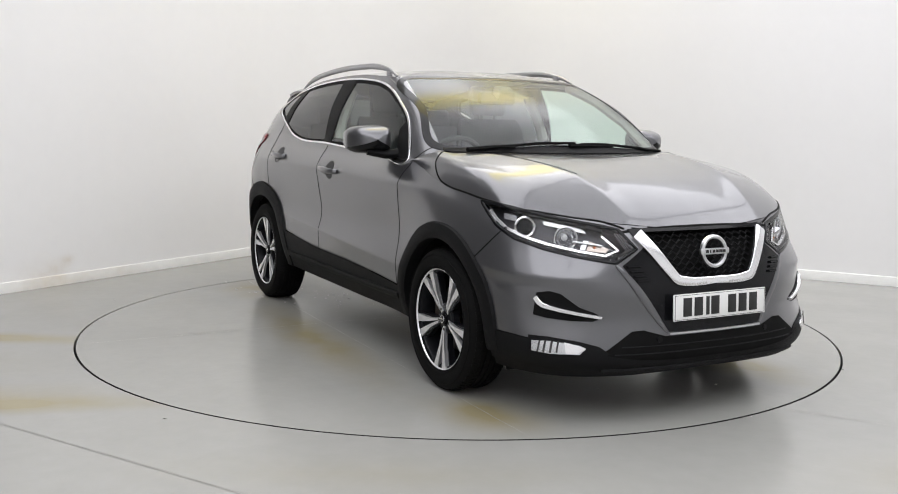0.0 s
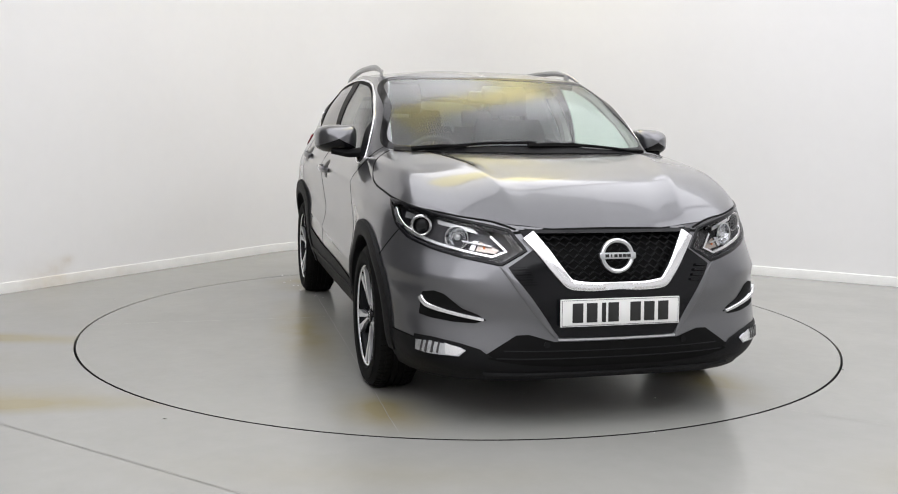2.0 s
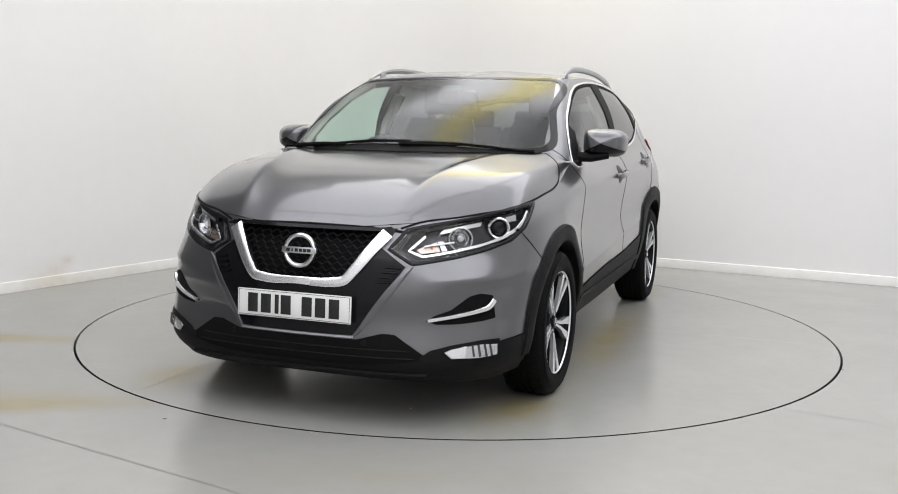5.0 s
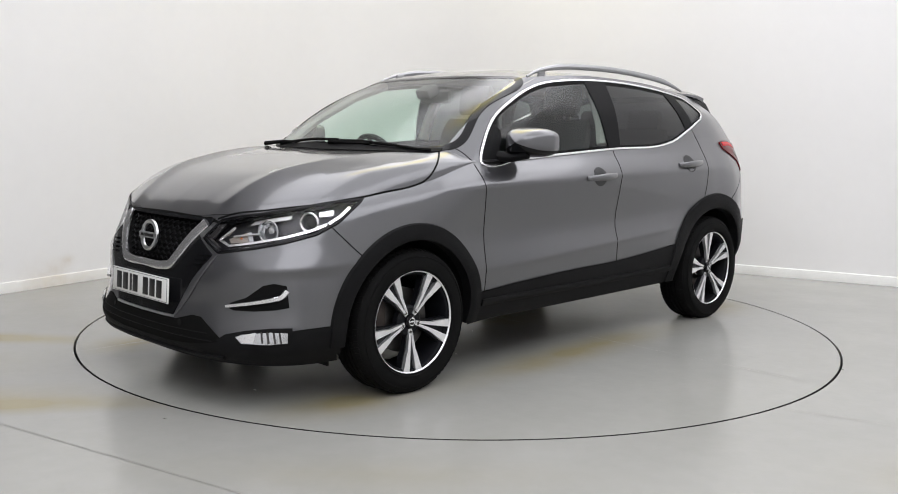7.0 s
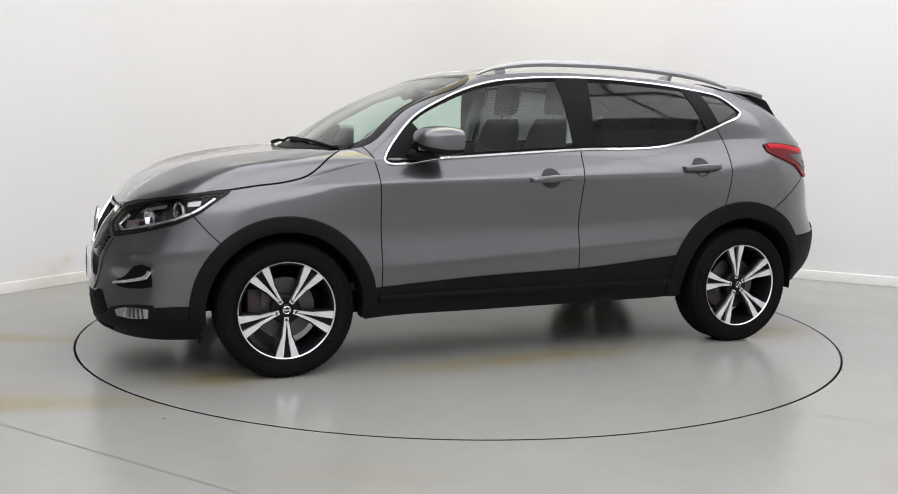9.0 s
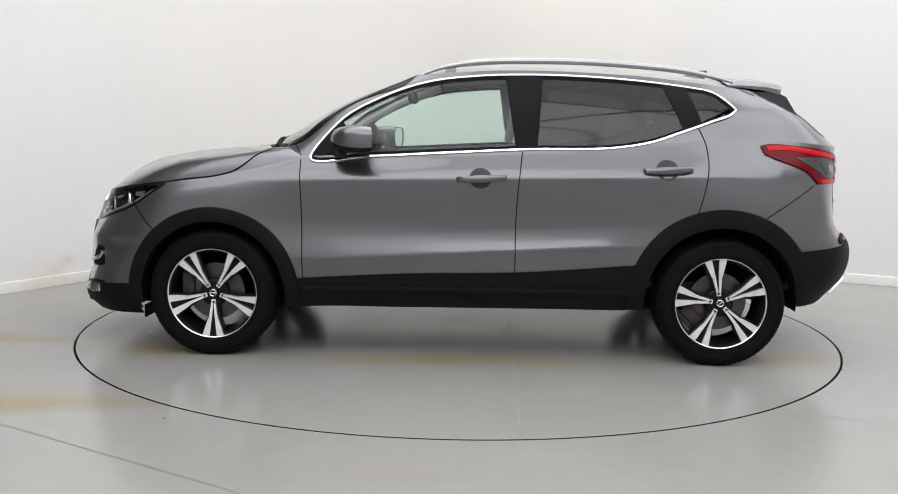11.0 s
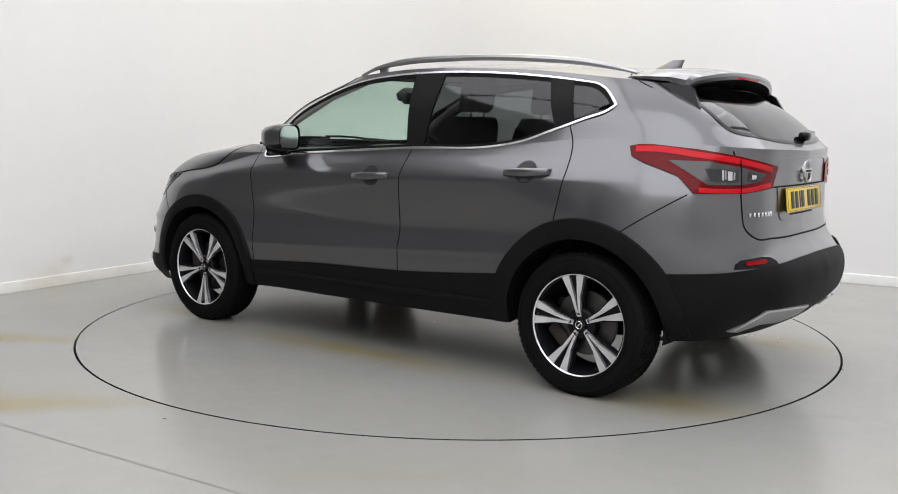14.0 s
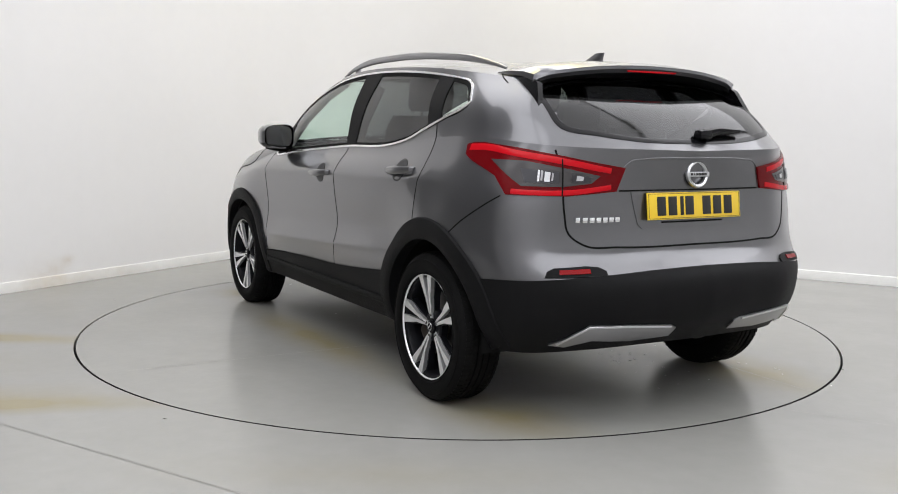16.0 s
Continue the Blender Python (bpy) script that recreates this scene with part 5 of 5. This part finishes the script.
    if sgn < 0:
        flap = [(-1.62 + .075 * math.cos(a), .85, .985 + .085 * math.sin(a)) for a in np.linspace(0, 2 * math.pi, 20, endpoint=False)]
        ribbon("fuel_flap", side(flap), way(LEFT), .004, .001, GAP, car, True)


both(fittings)
for y0, y1 in ((-.62, -.05), (-.02, .58)):
    b = bmesh.new()
    pv = lay((1.10, y0, 1.1), Vector((.4, 0, 1)))[0] + Vector((0, 0, .015))
    tube(b, [pv, pv.lerp(lay((1.08, y1, 1.11), Vector((.5, 0, 1)))[0], .3) + Vector((0, 0, .010)), lay((1.08, (y0 + y1) / 2, 1.11), Vector((.5, 0, 1)))[0] + Vector((0, 0, .012))], [.014, .010, .007], 6)
    blade = [lay((1.085 - .012 * k - .10 * abs(y0 + .08 + (y1 - y0) * k) ** 2, y0 + .08 + (y1 - y0) * k, 1.12), Vector((.5, 0, 1)))[0] + Vector((.006, 0, .012)) for k in np.linspace(0, 1, 8)]
    tube(b, blade, .008, 6)
    part("windscreen_wiper", b, GAP, car, "black windscreen wiper")

# ---------------------------------------------------------------- cabin
def seat_shape(w, tall, thick, lean):
    b = bmesh.new()
    rows = []
    for t in np.linspace(0, 1, 11):
        k = (1 - (2 * t - 1) ** 4) ** .35 if 0 < t < 1 else .35
        row = []
        for a in np.linspace(0, 2 * math.pi, 21):
            c, s_ = math.cos(a), math.sin(a)
            row.append((thick * math.copysign(abs(c) ** .6, c) * k - lean * t + .02 * abs(s_) ** 3, w * math.copysign(abs(s_) ** .55, s_) * (.80 + .2 * k), tall * t))
        rows.append(row)
    vs = grid_mesh(b, rows)
    b.faces.new(vs[-1][:-1])
    b.faces.new(vs[0][:-1][::-1])
    return b


def build_seat(x, y, label):
    seat = new("seat")
    seat.parent = car
    seat.matrix_basis = pose(x, y, .55)
    tagged(seat, label)
    part("backrest", seat_shape(.25, .62, .055, .17), CLOTH, seat).matrix_basis = pose(-.18, 0, .10)
    b = bmesh.new()
    box(b, (.52, .48, .16), pose(.06, 0, .05), .06, 3)
    part("seat_cushion", b, CLOTH, seat)
    part("headrest", seat_shape(.13, .19, .045, .03), CLOTH, seat).matrix_basis = pose(-.36, 0, .745)
    b = bmesh.new()
    for q in (-.06, .06):
        tube(b, [(-.355, q, .68), (-.365, q, .80)], .006)
    part("headrest_post", b, STEEL, seat)


for y in (.36, -.36):
    build_seat(-.02, y, "charcoal cloth front seat")
bench = new("rear_bench")
bench.parent = car
tagged(bench, "charcoal cloth rear bench seat")
b = bmesh.new()
box(b, (.5, 1.25, .18), pose(-.82, 0, .62), .06, 3)
part("seat_cushion", b, CLOTH, bench)
for y in (.40, 0, -.40):
    part("backrest", seat_shape(.215, .56, .06, .16), CLOTH, bench).matrix_basis = pose(-1.04, y, .66)
    part("headrest", seat_shape(.12, .14, .04, .02), CLOTH, bench).matrix_basis = pose(-1.22, y, 1.20)
b = bmesh.new()
rows = []
for y in np.linspace(-.70, .70, 21):
    hump = .025 if -.55 < y < -.18 else 0
    rows.append([(1.06, y, 1.055), (.95, y, 1.075), (.80, y, 1.07 + hump), (.66, y, 1.045 + hump), (.62, y, 1.0), (.66, y, .86), (.78, y, .70)])
grid_mesh(b, rows)
part("dashboard", b, TRIM, car, "dark soft-touch dashboard")
wheel_at = pose(.47, -.36, .985) @ Matrix.Rotation(radians(-66), 4, "Y")
b = bmesh.new()
tube(b, [(.185 * math.cos(2 * math.pi * k / 40), .185 * math.sin(2 * math.pi * k / 40), 0) for k in range(41)], .016, 8)
for a in (0, 180, 270):
    tube(b, [(.04 * math.cos(radians(a + 0)), .04 * math.sin(radians(a)), -.01), (.18 * math.cos(radians(a)), .18 * math.sin(radians(a)), 0)], .015, 6)
cyl(b, .062, .055, .04, pose(0, 0, -.01), 24)
bmesh.ops.transform(b, matrix=wheel_at @ Matrix.Rotation(radians(90), 4, "Z"), verts=b.verts)
part("steering_wheel", b, TRIM, car, "dark leather steering wheel")
b = bmesh.new()
box(b, (.05, .24, .075), pose(.34, 0, 1.385, 0, 10, 0), .02)
tube(b, [(.36, 0, 1.40), (.40, 0, 1.43)], .012)
box(b, (.09, .11, .06), pose(.415, 0, 1.41, 0, 28, 0), .015)
part("rear_view_mirror", b, TRIM, car, "dark interior mirror and camera housing")
b = bmesh.new()
grid_mesh(b, [[(x, y, lay((x, y, 1.6), Vector((0, 0, 1)))[0].z - .035) for y in np.linspace(-.53, .53, 15)] for x in np.linspace(.18, -1.5, 18)])
part("headlining", b, LINER, car, "pale fabric headlining")
b = bmesh.new()
box(b, (2.9, 1.44, .04), pose(-.35, 0, .40), .01)
box(b, (.5, .22, .25), pose(.25, 0, .60), .05)
box(b, (.62, 1.30, .03), pose(-1.60, 0, 1.06), .008)
part("cabin_floor", b, TRIM, car)


def cabin_side(sgn, side, way):
    b = bmesh.new()
    grid_mesh(b, [[lay((x, .8 * sgn, z), way(LEFT))[0] + Vector((0, -sgn * .07, 0)) for x in np.linspace(.80, -.90, 20)] for z in np.linspace(.42, 1.04, 6)])
    part("door_card", b, TRIM, car, "dark door trim panel")
    b = bmesh.new()
    tube(b, [lay((x, .7 * sgn, z), way(LEFT))[0] + Vector((0, -sgn * .05, 0)) for x, z in ((-.265, 1.13), (-.285, 1.25), (-.31, 1.42))], .035, 8)
    part("centre_pillar_trim", b, LINER, car, "pale centre pillar trim")
    b = bmesh.new()
    path = [lay((x, y * sgn, z), way((.5, .8, .3)))[0] - way((.5, .8, .2)) * .035 for x, y, z in ((.92, .73, 1.10), (.70, .69, 1.25), (.45, .65, 1.385), (.2, .6, 1.46))]
    tube(b, path, .028, 8)
    part("windscreen_pillar_trim", b, LINER, car, "pale windscreen pillar trim")


both(cabin_side)


def motions():
    """The turntable and the car on it turn together, steadily after a soft start."""
    turn = [(0.0, -60.86), (0.5, -61.79), (1.0, -64.36), (1.5, -68.5), (2.0, -74.3), (2.5, -80.2), (3.0, -86.2), (3.5, -92.15), (4.0, -98.2), (4.5, -104.1),
            (5.0, -110.1), (5.5, -116.1), (6.0, -122.1), (6.5, -128.15), (7.0, -134.2), (7.5, -140.0), (8.0, -146.0), (8.5, -151.8), (9.0, -157.8),
            (9.5, -163.6), (10.0, -169.4), (10.5, -175.2), (11.0, -181.0), (11.5, -186.85), (12.0, -192.7), (12.5, -198.5), (13.0, -204.4), (13.5, -210.2),
            (14.0, -216.15), (14.5, -222.0), (15.0, -227.9), (15.5, -233.7), (16.0, -239.66)]
    offset = pose(-0.0537, 0.0797, 0)
    walk(turntable, [(t, pose(0, 0, 0, 0, 0, a)) for t, a in turn])
    walk(car, [(t, pose(0, 0, 0, 0, 0, a) @ offset) for t, a in turn])


motions()
